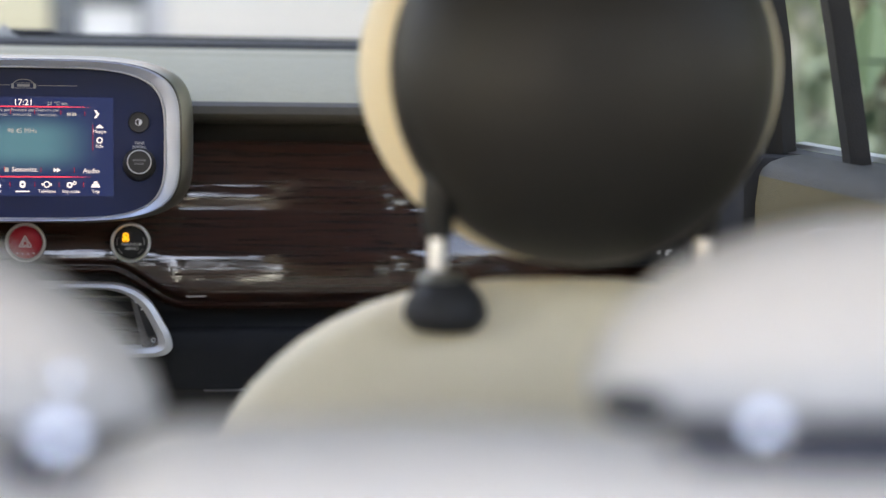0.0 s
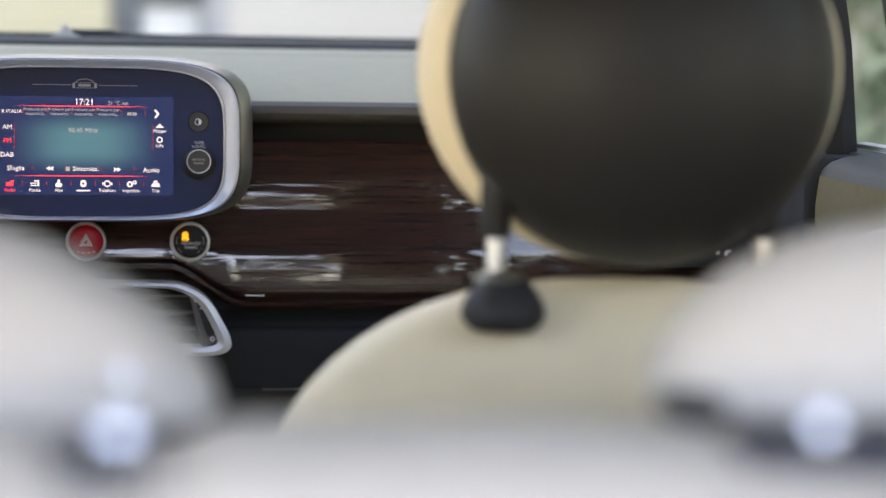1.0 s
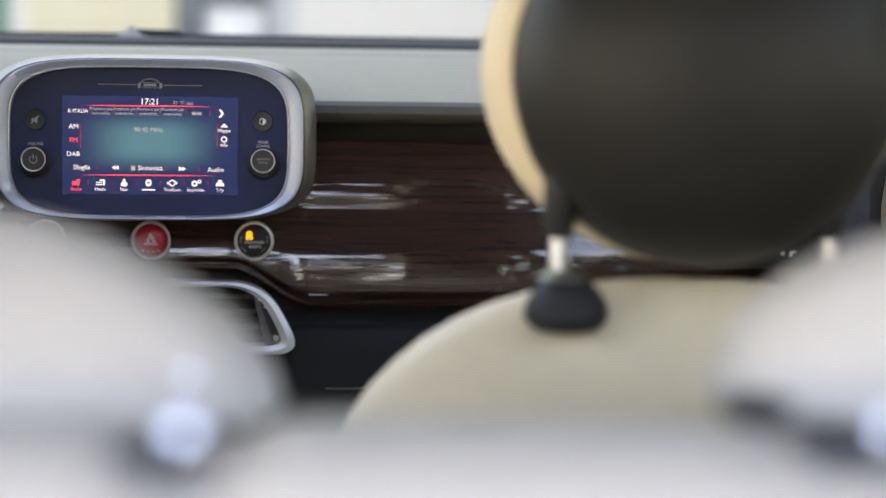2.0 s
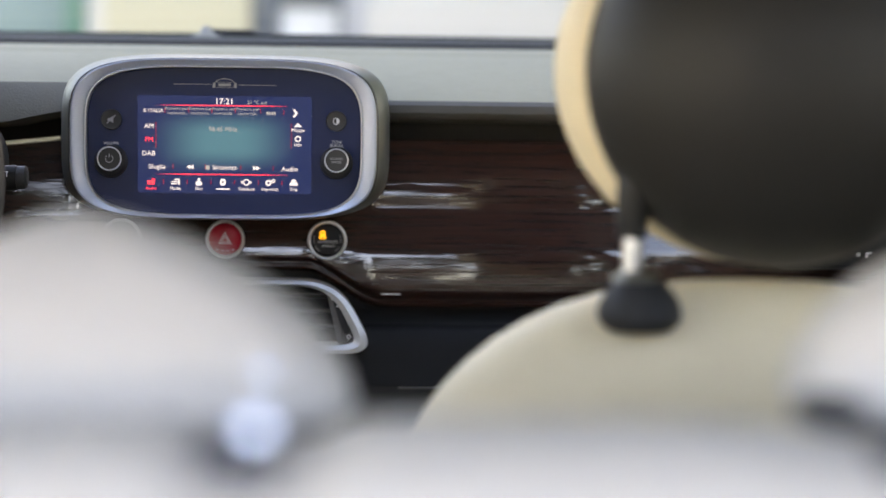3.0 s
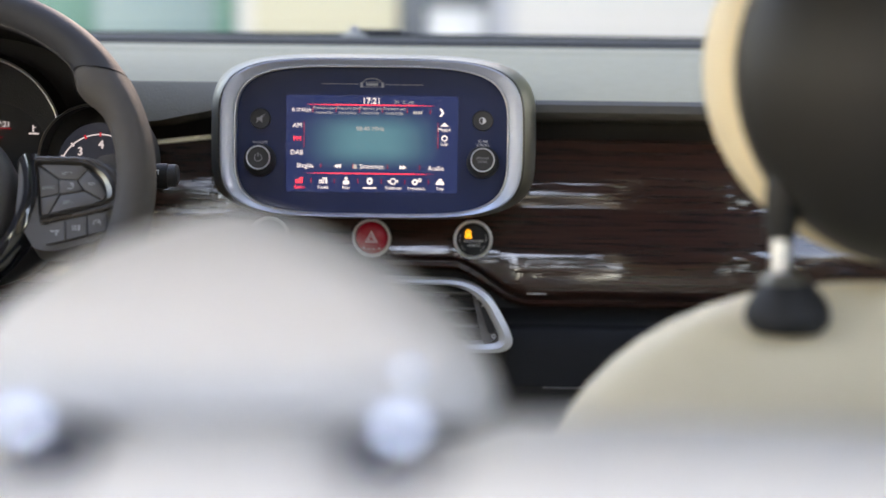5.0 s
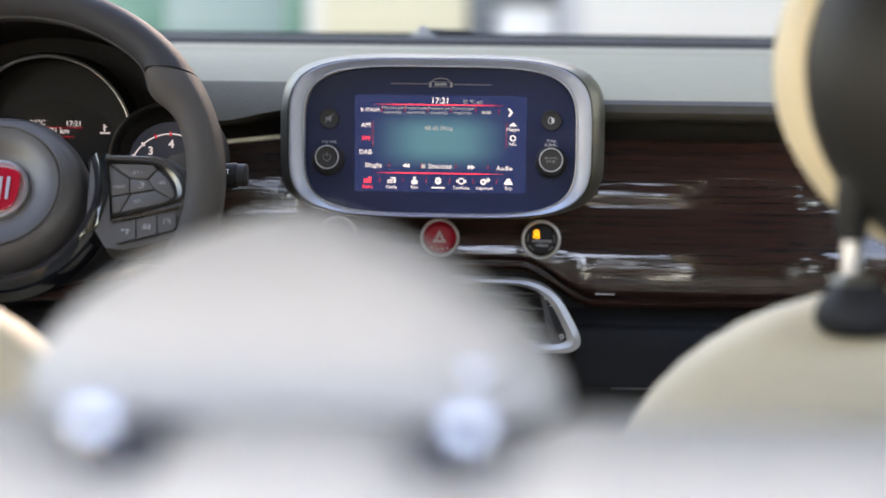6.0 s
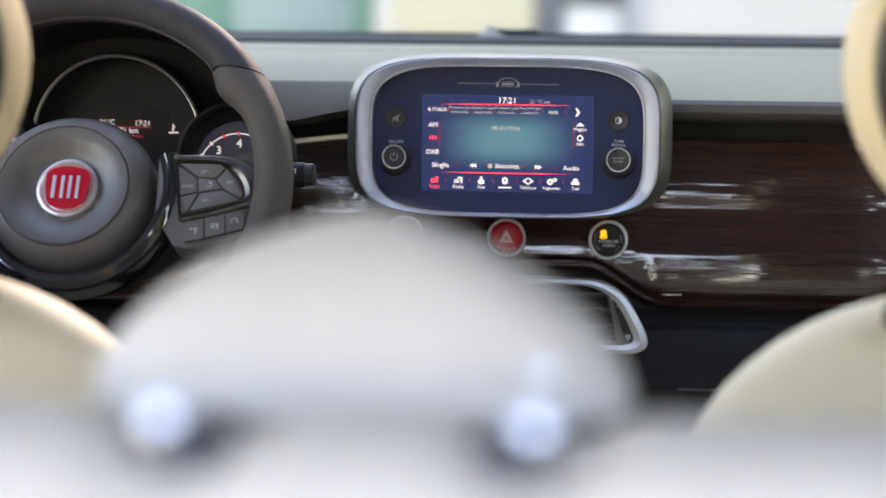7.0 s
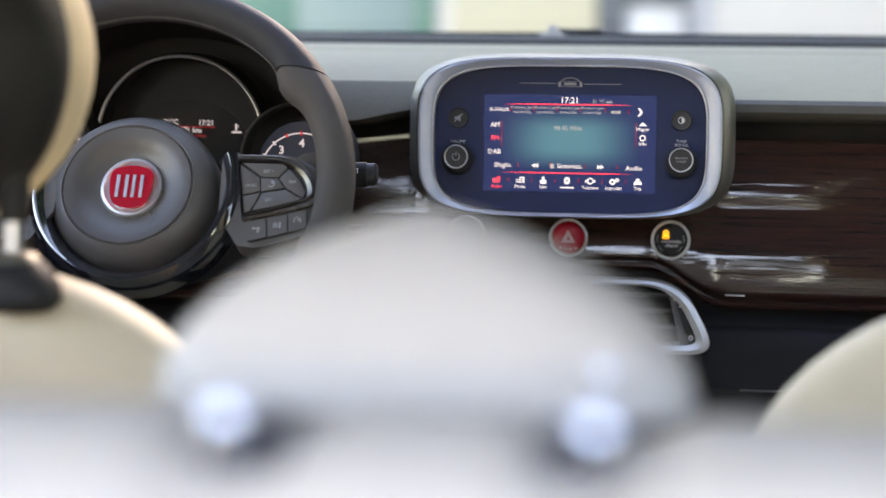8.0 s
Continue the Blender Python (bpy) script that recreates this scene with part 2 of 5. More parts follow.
def grid(rows, close_u=False, close_v=False, caps=False):
    """A skin over rows of points: close_u joins the ends of each row, close_v the last row to the first; caps fills the end rows."""
    bm = bmesh.new()
    vs = [[bm.verts.new(p) for p in row] for row in rows]
    nr, nc = len(vs), len(vs[0])
    for i in range(nr if close_v else nr - 1):
        for j in range(nc if close_u else nc - 1):
            a, b = vs[i], vs[(i + 1) % nr]
            bm.faces.new((a[j], a[(j + 1) % nc], b[(j + 1) % nc], b[j]))
    if caps:
        bm.faces.new(vs[0])
        bm.faces.new(vs[-1])
    return bm


def join(*bms):
    out = bmesh.new()
    for b in bms:
        me = bpy.data.meshes.new("tmp")
        b.to_mesh(me)
        b.free()
        out.from_mesh(me)
        bpy.data.meshes.remove(me)
    return out


def box(x0, x1, y0, y1, z0, z1, bevel=0.0, segs=2):
    bm = bmesh.new()
    bmesh.ops.create_cube(bm, size=1)
    bm.transform(Matrix.Translation(((x0 + x1) / 2, (y0 + y1) / 2, (z0 + z1) / 2)) @ Matrix.Diagonal((x1 - x0, y1 - y0, z1 - z0, 1)))
    if bevel:
        bmesh.ops.bevel(bm, geom=bm.edges[:], offset=bevel, segments=segs, affect="EDGES", profile=0.5)
    return bm


def lathe(profile, m=None, n=40):
    """A body turned round the local z axis from (radius, height) pairs."""
    ringed = profile[0] == profile[-1]
    rows = [[(r * math.cos(a), r * math.sin(a), h) for a in [2 * math.pi * k / n for k in range(n)]] for r, h in (profile[:-1] if ringed else profile)]
    bm = grid(rows, close_u=True, close_v=ringed)
    if ringed:
        pass
    else:
        bmesh.ops.holes_fill(bm, edges=bm.edges)
    if m is not None:
        bm.transform(m)
    return bm


def facing(x, y, z):
    """A frame on the dashboard: local z points back to the seats, local y up."""
    return pose(x, y, z, 90, 0, 0)


def sup(a, b, n, k=72, cx=0.0, cz=0.0):
    """A superellipse, as (x, z) pairs."""
    pts = []
    for i in range(k):
        t = 2 * math.pi * i / k
        c, s = math.cos(t), math.sin(t)
        pts.append((cx + a * math.copysign(abs(c) ** (2 / n), c), cz + b * math.copysign(abs(s) ** (2 / n), s)))
    return pts


def tube(path, r, n=10, closed=False):
    rows = []
    pts = [Vector(p) for p in path]
    for i, p in enumerate(pts):
        a = pts[i - 1] if i or closed else p
        b = pts[(i + 1) % len(pts)] if i < len(pts) - 1 or closed else p
        d = (b - a).normalized()
        u = d.orthogonal() if abs(d.z) > 0.99 else d.cross(Vector((0, 0, 1)))
        u.normalize()
        v = d.cross(u)
        rr = r[i] if isinstance(r, (list, tuple)) else r
        rows.append([p + rr * (math.cos(2 * math.pi * k / n) * u + math.sin(2 * math.pi * k / n) * v) for k in range(n)])
    return grid(rows, close_u=True, close_v=closed, caps=not closed)


def prism(outline, y0, y1, bevel=0.0):
    """An (x, z) outline drawn out from y0 to y1, its y0 edge rounded off."""
    bm = bmesh.new()
    f = bm.faces.new([bm.verts.new((x, y0, z)) for x, z in outline])
    out = bmesh.ops.extrude_face_region(bm, geom=[f])
    bmesh.ops.translate(bm, verts=[g for g in out["geom"] if isinstance(g, bmesh.types.BMVert)], vec=(0, y1 - y0, 0))
    if bevel:
        edges = [e for e in bm.edges if all(abs(v.co.y - y0) < 1e-6 for v in e.verts)]
        bmesh.ops.bevel(bm, geom=edges, offset=bevel, segments=2, affect="EDGES", profile=0.5)
    return bm


def rounded(corners, k=6):
    """An outline from (x, z, radius) corners, each rounded."""
    pts, n = [], len(corners)
    for i, (x, z, r) in enumerate(corners):
        p = Vector((x, z))
        a = Vector(corners[i - 1][:2]) - p
        b = Vector(corners[(i + 1) % n][:2]) - p
        ra, rb = min(r, a.length * 0.49), min(r, b.length * 0.49)
        s, e = p + a.normalized() * ra, p + b.normalized() * rb
        for j in range(k + 1):
            t = j / k
            q = s * (1 - t) ** 2 + p * 2 * t * (1 - t) + e * t * t
            pts.append((q.x, q.y))
    return pts


def bars(*rects, y=0.0, t=0.0004):
    """Flat raised bars, each x0, x1, z0, z1, facing the seats."""
    return join(*[box(a, b, y - t, y, c, d) for a, b, c, d in rects])


def words(name, text, size, m, mat, parent, align="CENTER", bold=0.0, local=False):
    cu = bpy.data.curves.new(name, "FONT")
    cu.body, cu.size, cu.align_x, cu.align_y = text, size, align, "CENTER"
    cu.extrude, cu.offset, cu.resolution_u = 0.00012, bold, 2
    tmp = bpy.data.objects.new(name, cu)
    me = bpy.data.meshes.new_from_object(tmp)
    bpy.data.objects.remove(tmp)
    bpy.data.curves.remove(cu)
    bm = bmesh.new()
    bm.from_mesh(me)
    bpy.data.meshes.remove(me)
    bm.transform(m)
    return part(name, bm, mat, parent, local=local, smooth=0)


def lerp(a, b, t):
    return a + (b - a) * t


def ease(t):
    t = max(0.0, min(1.0, t))
    return t * t * (3 - 2 * t)


# ---- the street and what stands in it ----
def build_ground():
    bm = bmesh.new()
    bmesh.ops.create_grid(bm, x_segments=8, y_segments=8, size=400)
    tagged(part("ground", bm, M_ASPHALT), "grey asphalt parking ground", "ground", kind="structure")


def build_house():
    h = thing("house", (0, 9.0, 0), "sunlit cream and white house front with teal shutters", "house")
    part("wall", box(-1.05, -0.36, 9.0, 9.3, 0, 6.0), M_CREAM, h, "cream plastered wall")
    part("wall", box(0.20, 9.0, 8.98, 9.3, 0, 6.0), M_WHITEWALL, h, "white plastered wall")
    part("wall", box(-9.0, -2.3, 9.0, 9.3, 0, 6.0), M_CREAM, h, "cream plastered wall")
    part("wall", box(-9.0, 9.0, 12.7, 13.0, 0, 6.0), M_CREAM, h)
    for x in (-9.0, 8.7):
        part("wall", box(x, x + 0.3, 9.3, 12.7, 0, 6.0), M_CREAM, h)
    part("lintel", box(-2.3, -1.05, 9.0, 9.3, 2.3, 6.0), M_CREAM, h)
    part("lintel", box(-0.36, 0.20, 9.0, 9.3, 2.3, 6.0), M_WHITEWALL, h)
    part("roof", box(-9.3, 9.3, 8.5, 13, 6.0, 6.25, 0.05), material("roof_tile", (0.30, 0.14, 0.08), 0.85, vary=0.25, scale=5), h)
    d = part("door", box(-2.3, -1.82, 9.06, 9.12, 0, 2.3, 0.01), M_GREEN, h, "deep green door leaf")
    for z in (0.2, 0.9, 1.6):
        part("panel", box(-2.2, -1.92, 9.045, 9.06, z, z + 0.55, 0.006), M_GREEN, d)
    part("shutter", box(-1.82, -1.24, 9.05, 9.11, 0, 2.3, 0.01), M_TEAL, h, "pale teal panel")
    part("shutter", box(-1.235, -1.14, 9.03, 9.11, 0, 2.3, 0.01), M_GREEN, h, "green post")
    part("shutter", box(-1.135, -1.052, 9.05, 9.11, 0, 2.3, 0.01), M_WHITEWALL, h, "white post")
    w = part("window", box(-0.36, -0.22, 9.05, 9.11, 0, 2.3, 0.01), M_STEEL, h, "blue-grey window frame")
    part("frame", box(-0.22, 0.06, 9.06, 9.11, 1.50, 2.3, 0.01), M_STEEL, w)
    part("frame", box(0.08, 0.20, 9.06, 9.11, 0, 2.3, 0.01), M_DIM, w)
    part("panel", box(-0.22, 0.06, 9.08, 9.11, 0, 1.495, 0.004), M_PALEGREY, w, "pale grey panel")
    part("frame", box(0.061, 0.079, 9.04, 9.11, 0, 2.3, 0.004), M_STEEL, w)


def leaves(n, centre, radii, size, mat, name, parent, rnd, tight=0.2):
    """Loose leaves in clumps with an uneven outline and gaps."""
    verts, faces = [], []
    clumps = []
    for _ in range(max(6, n // (130 if tight > 0.15 else 70))):
        d = Vector((rnd.gauss(0, 1), rnd.gauss(0, 1), rnd.gauss(0, 1))).normalized() * rnd.uniform(0.35, 1.0)
        clumps.append(Vector(centre) + Vector((d.x * radii[0], d.y * radii[1], d.z * radii[2])))
    for i in range(n):
        c = clumps[i % len(clumps)]
        p = c + Vector((rnd.gauss(0, tight) * radii[0], rnd.gauss(0, tight) * radii[1], rnd.gauss(0, tight * 0.8) * radii[2]))
        if p.z < 0.02:
            p.z = abs(p.z) + 0.02
        q = Euler((rnd.uniform(0, 6.3), rnd.uniform(0, 6.3), rnd.uniform(0, 6.3))).to_matrix()
        s = size * rnd.uniform(0.6, 1.4)
        k = len(verts)
        for v in ((-0.9, 0, 0), (0, -0.42, 0.12), (1.0, 0, 0), (0, 0.42, 0.12)):
            verts.append(p + q @ (Vector(v) * s))
        faces.append((k, k + 1, k + 2, k + 3))
    me = bpy.data.meshes.new(name)
    me.from_pydata([tuple(v) for v in verts], [], faces)
    me.materials.append(mat)
    ob = new(name, me)
    ob.matrix_world = Matrix.Identity(4)
    if parent is not None:
        ob.parent = parent
        ob.matrix_parent_inverse = BASE[parent].inverted()
    return ob


def build_tree(x, y, height, spread, n, seed, mat):
    rnd = random.Random(seed)
    t = thing("tree", (x, y, 0), "leafy green tree beside the parking ground", "tree", group="trees")
    path = [(x + rnd.uniform(-0.05, 0.05) * k, y + rnd.uniform(-0.05, 0.05) * k, height * 0.12 * k) for k in range(6)]
    path[0] = (x, y, 0)
    trunk = [tube(path, [0.16, 0.14, 0.12, 0.10, 0.08, 0.05], 9)]
    top = Vector(path[3])
    for k in range(6):
        a = k * 1.05 + rnd.random()
        e = top + Vector((math.cos(a) * spread * 0.7, math.sin(a) * spread * 0.7, height * rnd.uniform(0.15, 0.4)))
        trunk.append(tube([top, top.lerp(e, 0.5) + Vector((0, 0, 0.1)), e], [0.06, 0.04, 0.015], 7))
    part("trunk", join(*trunk), M_BARK, t)
    tagged(leaves(n, (x, y, height * 0.66), (spread, spread, height * 0.36), 0.11, mat, "crown", t, rnd, 0.09 if mat is M_LEAF_SHADED else 0.2), kind="stuff")


def build_shrub(x, y, r, h, n, seed, mat, label="loose green shrub beside the parked car"):
    rnd = random.Random(seed)
    s = thing("shrub", (x, y, 0), label, "shrub", group="shrubs")
    stems = []
    for k in range(7):
        a = rnd.uniform(0, 6.3)
        stems.append(tube([(x, y, 0), (x + 0.3 * r * math.cos(a), y + 0.3 * r * math.sin(a), h * 0.45),
                           (x + 0.7 * r * math.cos(a), y + 0.7 * r * math.sin(a), h * 0.85)], [0.03, 0.02, 0.008], 6))
    part("stem", join(*stems), M_BARK, s)
    tagged(leaves(n, (x, y, h * 0.55), (r, r, h * 0.5), 0.06, mat, "foliage", s, rnd), kind="stuff")


build_ground()
build_house()
build_shrub(2.0, 4.0, 0.75, 2.0, 2600, 3, M_LEAF_2)
build_shrub(2.9, 5.6, 0.9, 2.4, 2600, 4, M_LEAF)
build_shrub(1.95, 2.7, 0.7, 1.8, 2200, 5, M_LEAF)
build_shrub(3.4, 7.4, 1.0, 2.6, 2600, 6, M_LEAF_2)
build_shrub(1.8, 1.45, 0.6, 1.9, 2000, 7, M_LEAF)
build_shrub(1.85, 0.35, 0.6, 1.9, 2000, 8, M_LEAF)
build_tree(2.15, 1.5, 5.0, 1.0, 6000, 20, M_LEAF)
build_tree(4.6, 4.0, 6.5, 2.2, 7000, 11, M_LEAF)
# added with its crown out of view, to block the sun from the passenger side
build_tree(2.05, 5.9, 6.6, 0.95, 9000, 12, M_LEAF)
build_tree(-5.0, -11.0, 6.0, 1.9, 6000, 13, M_LEAF)
build_tree(8.5, -13.0, 6.5, 2.0, 6000, 14, M_LEAF_2)
build_tree(-2.4, -9.6, 4.2, 1.2, 2600, 15, M_LEAF_SHADED)
build_tree(3.4, -9.0, 4.8, 1.2, 2600, 16, M_LEAF_SHADED)
build_tree(-0.6, -10.4, 4.1, 1.2, 2600, 17, M_LEAF_SHADED)
build_tree(1.5, -10.0, 4.0, 1.2, 2600, 21, M_LEAF_SHADED)
# unseen hedge, added to keep the bright horizon out of the wood's reflections
for k, sx in enumerate((-2.6, -1.0, 0.6, 2.2, 3.8)):
    build_shrub(sx, -8.0 - 0.3 * (k % 2), 0.95, 2.0, 3000, 30 + k, M_LEAF_SHADED, "dense dark shrub added unseen to hide the bright horizon")
build_tree(0.50, -9.3, 4.9, 0.95, 350, 23, M_LEAF_SHADED)
build_tree(5.6, -9.5, 5.0, 1.3, 2600, 19, M_LEAF_SHADED)


# ---- the car's shell ----
def build_shell():
    tagged(part("floor", box(-0.70, 0.70, -0.25, 2.25, 0.28, 0.33), M_CARPET), "black carpeted car floor", "floor", kind="structure")
    # roof lining, arched across
    def arch(lift):
        rows = []
        for y in (0.05, 0.3, 0.7, 1.1, 1.38):
            z = 1.50 + 0.05 * math.sin(min(1, max(0, (y - 0.0) / 1.4)) * math.pi) + lift
            rows.append([(x, y, z - 0.10 * (abs(x) / 0.60) ** 3 * 0.6) for x in [-0.60 + 0.1 * k for k in range(13)]])
        return rows
    tagged(part("ceiling", grid(arch(0.0)), M_LINER), "pale grey cloth roof lining", "ceiling", kind="structure")
    tagged(part("roof", grid(arch(0.04)), M_PAINT), "painted car roof", "roof", kind="structure")

    # side walls below the windows, with the pillars between them
    for s, side in ((1, "right"), (-1, "left")):
        out = s * 0.80
        lo, hi = sorted((s * 0.705, out))
        tagged(part("wall_" + side, box(lo, hi, -0.25, 2.25, 0.25, 1.03, 0.02), M_PAINT), "painted lower car side", "wall", kind="structure")
        # window rail at the belt line
        rail = [(s * 0.692, 1.045), (s * 0.695, 1.062), (s * 0.712, 1.064), (s * 0.735, 1.050), (s * 0.735, 1.03), (s * 0.692, 1.03)]
        rows = [[(x, y, z + 0.028 * (y - 1.45) * 1.0) for x, z in rail] for y in (-0.2, 0.4, 0.9, 1.3, 1.62, 2.1)]
        tagged(part("trim", grid(rows, close_u=True, caps=True), M_RUBBER), "black rubber window seal on the door sill", "window seal", kind="structure")
        bright = [(s * 0.714, 1.0640), (s * 0.714, 1.0685), (s * 0.726, 1.0695), (s * 0.726, 1.0630)]
        rows = [[(x, y, z + 0.028 * (y - 1.45)) for x, z in bright] for y in (-0.2, 0.7, 1.70)]
        tagged(part("trim", grid(rows, close_u=True, caps=True), M_SATIN), "bright window moulding outside the glass", "moulding", kind="structure")

        def pillar(name, foot, head, w, d, mat, label):
            (y0, z0), (y1, z1) = foot, head
            rows = []
            for t in (0, 0.33, 0.66, 1):
                y, z = lerp(y0, y1, t), lerp(z0, z1, t)
                x = s * (0.700 - 0.115 * max(0.0, z - 1.06) / 0.40)
                prof = [(-w / 2, -d / 2), (w / 2, -d / 2), (w / 2 * 1.1, 0), (w / 2, d / 2), (-w / 2, d / 2), (-w / 2 * 1.1, 0)]
                rows.append([(x + s * b, y + a, z) for a, b in prof])
            tagged(part(name, grid(rows, close_u=True, caps=True), mat), label, "pillar", kind="structure")
        pillar("pillar_divider_" + side, (1.492, 1.045), (1.408, 1.44), 0.018, 0.018, M_BLACK, "black window divider bar in the front door")
        pillar("pillar_front_" + side, (1.745, 1.02), (1.589, 1.46), 0.125, 0.03, M_BLACK, "black lined windscreen pillar")
        pillar("pillar_middle_" + side, (0.93, 1.03), (0.86, 1.45), 0.09, 0.05, M_LINER, "grey lined middle pillar")
        pillar("pillar_rear_" + side, (0.12, 1.03), (0.30, 1.45), 0.20, 0.06, M_LINER, "grey lined rear pillar")
        # side glass, leaning in with the pillars
        top = 1.455
        g = grid([[(s * 0.714, y, 1.055) for y in (0.1, 0.9, 1.45, 1.76)],
                  [(s * 0.605, y, top) for y in (0.28, 0.86, 1.3, 1.56)]])
        ob = tagged(part("window_" + side, g, M_GLASS), "clear side window glass", "window", kind="structure")
        ob.visible_shadow = False
        rail2 = [(s * 0.612, 1.345), (s * 0.650, 1.345), (s * 0.630, 1.49), (s * 0.58, 1.485)]
        tagged(part("beam_" + side, grid([[(x, y, z) for x, z in rail2] for y in (0.05, 1.38)], close_u=True, caps=True), M_LINER),
               "grey lined roof rail over the side windows", "beam", kind="structure")
        # boot side behind the bench
        lo, hi = sorted((s * 0.66, s * 0.705))
        tagged(part("boot_lining_" + side, box(lo, hi, -0.24, 0.50, 0.33, 1.02, 0.015), M_CARPET), "black carpeted boot side", "lining", kind="structure")
    # windscreen
    rows = []
    for t in (0, 0.25, 0.5, 0.75, 1):
        z, y = lerp(1.168, 1.50, t), lerp(2.09, 1.37, t)
        rows.append([(x * lerp(0.72, 0.60, t), y - 0.06 * x * x, z) for x in (-1, -0.5, 0, 0.5, 1)])
    w = tagged(part("windscreen", grid(rows), M_GLASS), "clear windscreen glass", "windscreen", kind="structure")
    w.visible_shadow = False
    # scuttle outside the glass: dark seal, grey cowl, dark edge of the bonnet
    tagged(part("scuttle_seal", tube([(-0.72, 2.065, 1.1664), (0, 2.075, 1.1664), (0.72, 2.065, 1.1664)], 0.0024, 8), M_RUBBER),
           "black rubber seal at the windscreen foot", "seal", kind="structure")
    tagged(part("scuttle", box(-0.74, 0.74, 2.10, 2.20, 1.125, 1.1742, 0.002), material("grey_cowl", (0.095, 0.097, 0.095), 0.6, vary=0.25, scale=40, spec=0.25)),
           "grey plastic scuttle panel below the windscreen", "scuttle", kind="structure")
    rows = [[(x, y, z - 0.004 * (x / 0.72) ** 2) for x in (-0.74, -0.4, 0, 0.4, 0.74)] for y, z in ((2.21, 1.12), (2.21, 1.1795), (2.214, 1.1812), (2.26, 1.180), (2.8, 1.10), (3.2, 1.0), (3.35, 0.85), (3.38, 0.4))]
    tagged(part("bonnet", grid(rows), M_BONNET), "dark bonnet seen edge-on through the windscreen", "bonnet", kind="structure")


def build_wiper():
    w = thing("windscreen_wiper", (-0.04, 2.17, 1.175), "black windscreen wiper parked on the scuttle", "wiper")
    cap = [(-0.064, 1.170), (-0.062, 1.1762), (-0.054, 1.1785), (-0.0490, 1.1865), (-0.0455, 1.1882), (-0.0420, 1.1860), (-0.0380, 1.1788), (-0.030, 1.1760), (-0.028, 1.170)]
    part("pivot", prism(cap, 2.145, 2.165, 0.0015), M_PIVOT, w, "light grey wiper pivot")
    part("arm", tube([(-0.046, 2.160, 1.1825), (-0.02, 2.172, 1.1815), (0.03, 2.18, 1.178)], 0.0022, 8), M_RUBBER, w)
    part("blade", box(-0.038, 0.006, 2.170, 2.180, 1.1795, 1.1842, 0.0012), M_RUBBER, w)


def build_road_wheel(x, y):
    """A tyre with its rim, its axle along x."""
    w = thing("car_wheel", (x, y, 0), "black car tyre on a silver rim", "wheel", group="car wheels")
    m = pose(x, y, 0.315, 0, 90, 0)
    part("tyre", lathe([(0.20, -0.09), (0.28, -0.10), (0.31, -0.085), (0.315, 0.0), (0.31, 0.085), (0.28, 0.10), (0.20, 0.09), (0.20, -0.09)], m, 40), M_RUBBER, w)
    part("rim", lathe([(0.0, -0.05), (0.06, -0.05), (0.17, -0.06), (0.20, -0.085), (0.205, 0.0), (0.20, 0.085), (0.17, 0.06), (0.06, 0.05), (0.0, 0.05)], m, 40), M_SATIN, w)


build_shell()
build_wiper()
for wx in (-0.66, 0.66):
    for wy in (0.0, 2.62):
        build_road_wheel(wx, wy)


# ---- dashboard ----
def spread_x(x0, x1, n):
    return [lerp(x0, x1, k / n) for k in range(n + 1)]


def sweep(x):
    """How far the dashboard's face runs forward at its ends."""
    return 0.30 * max(0.0, abs(x) - 0.235) ** 2


def wood_foot(x):
    """The wood's lower edge: it rises over the middle vents."""
    return lerp(0.9500, 0.9148, ease((abs(x) - 0.074) / 0.075))


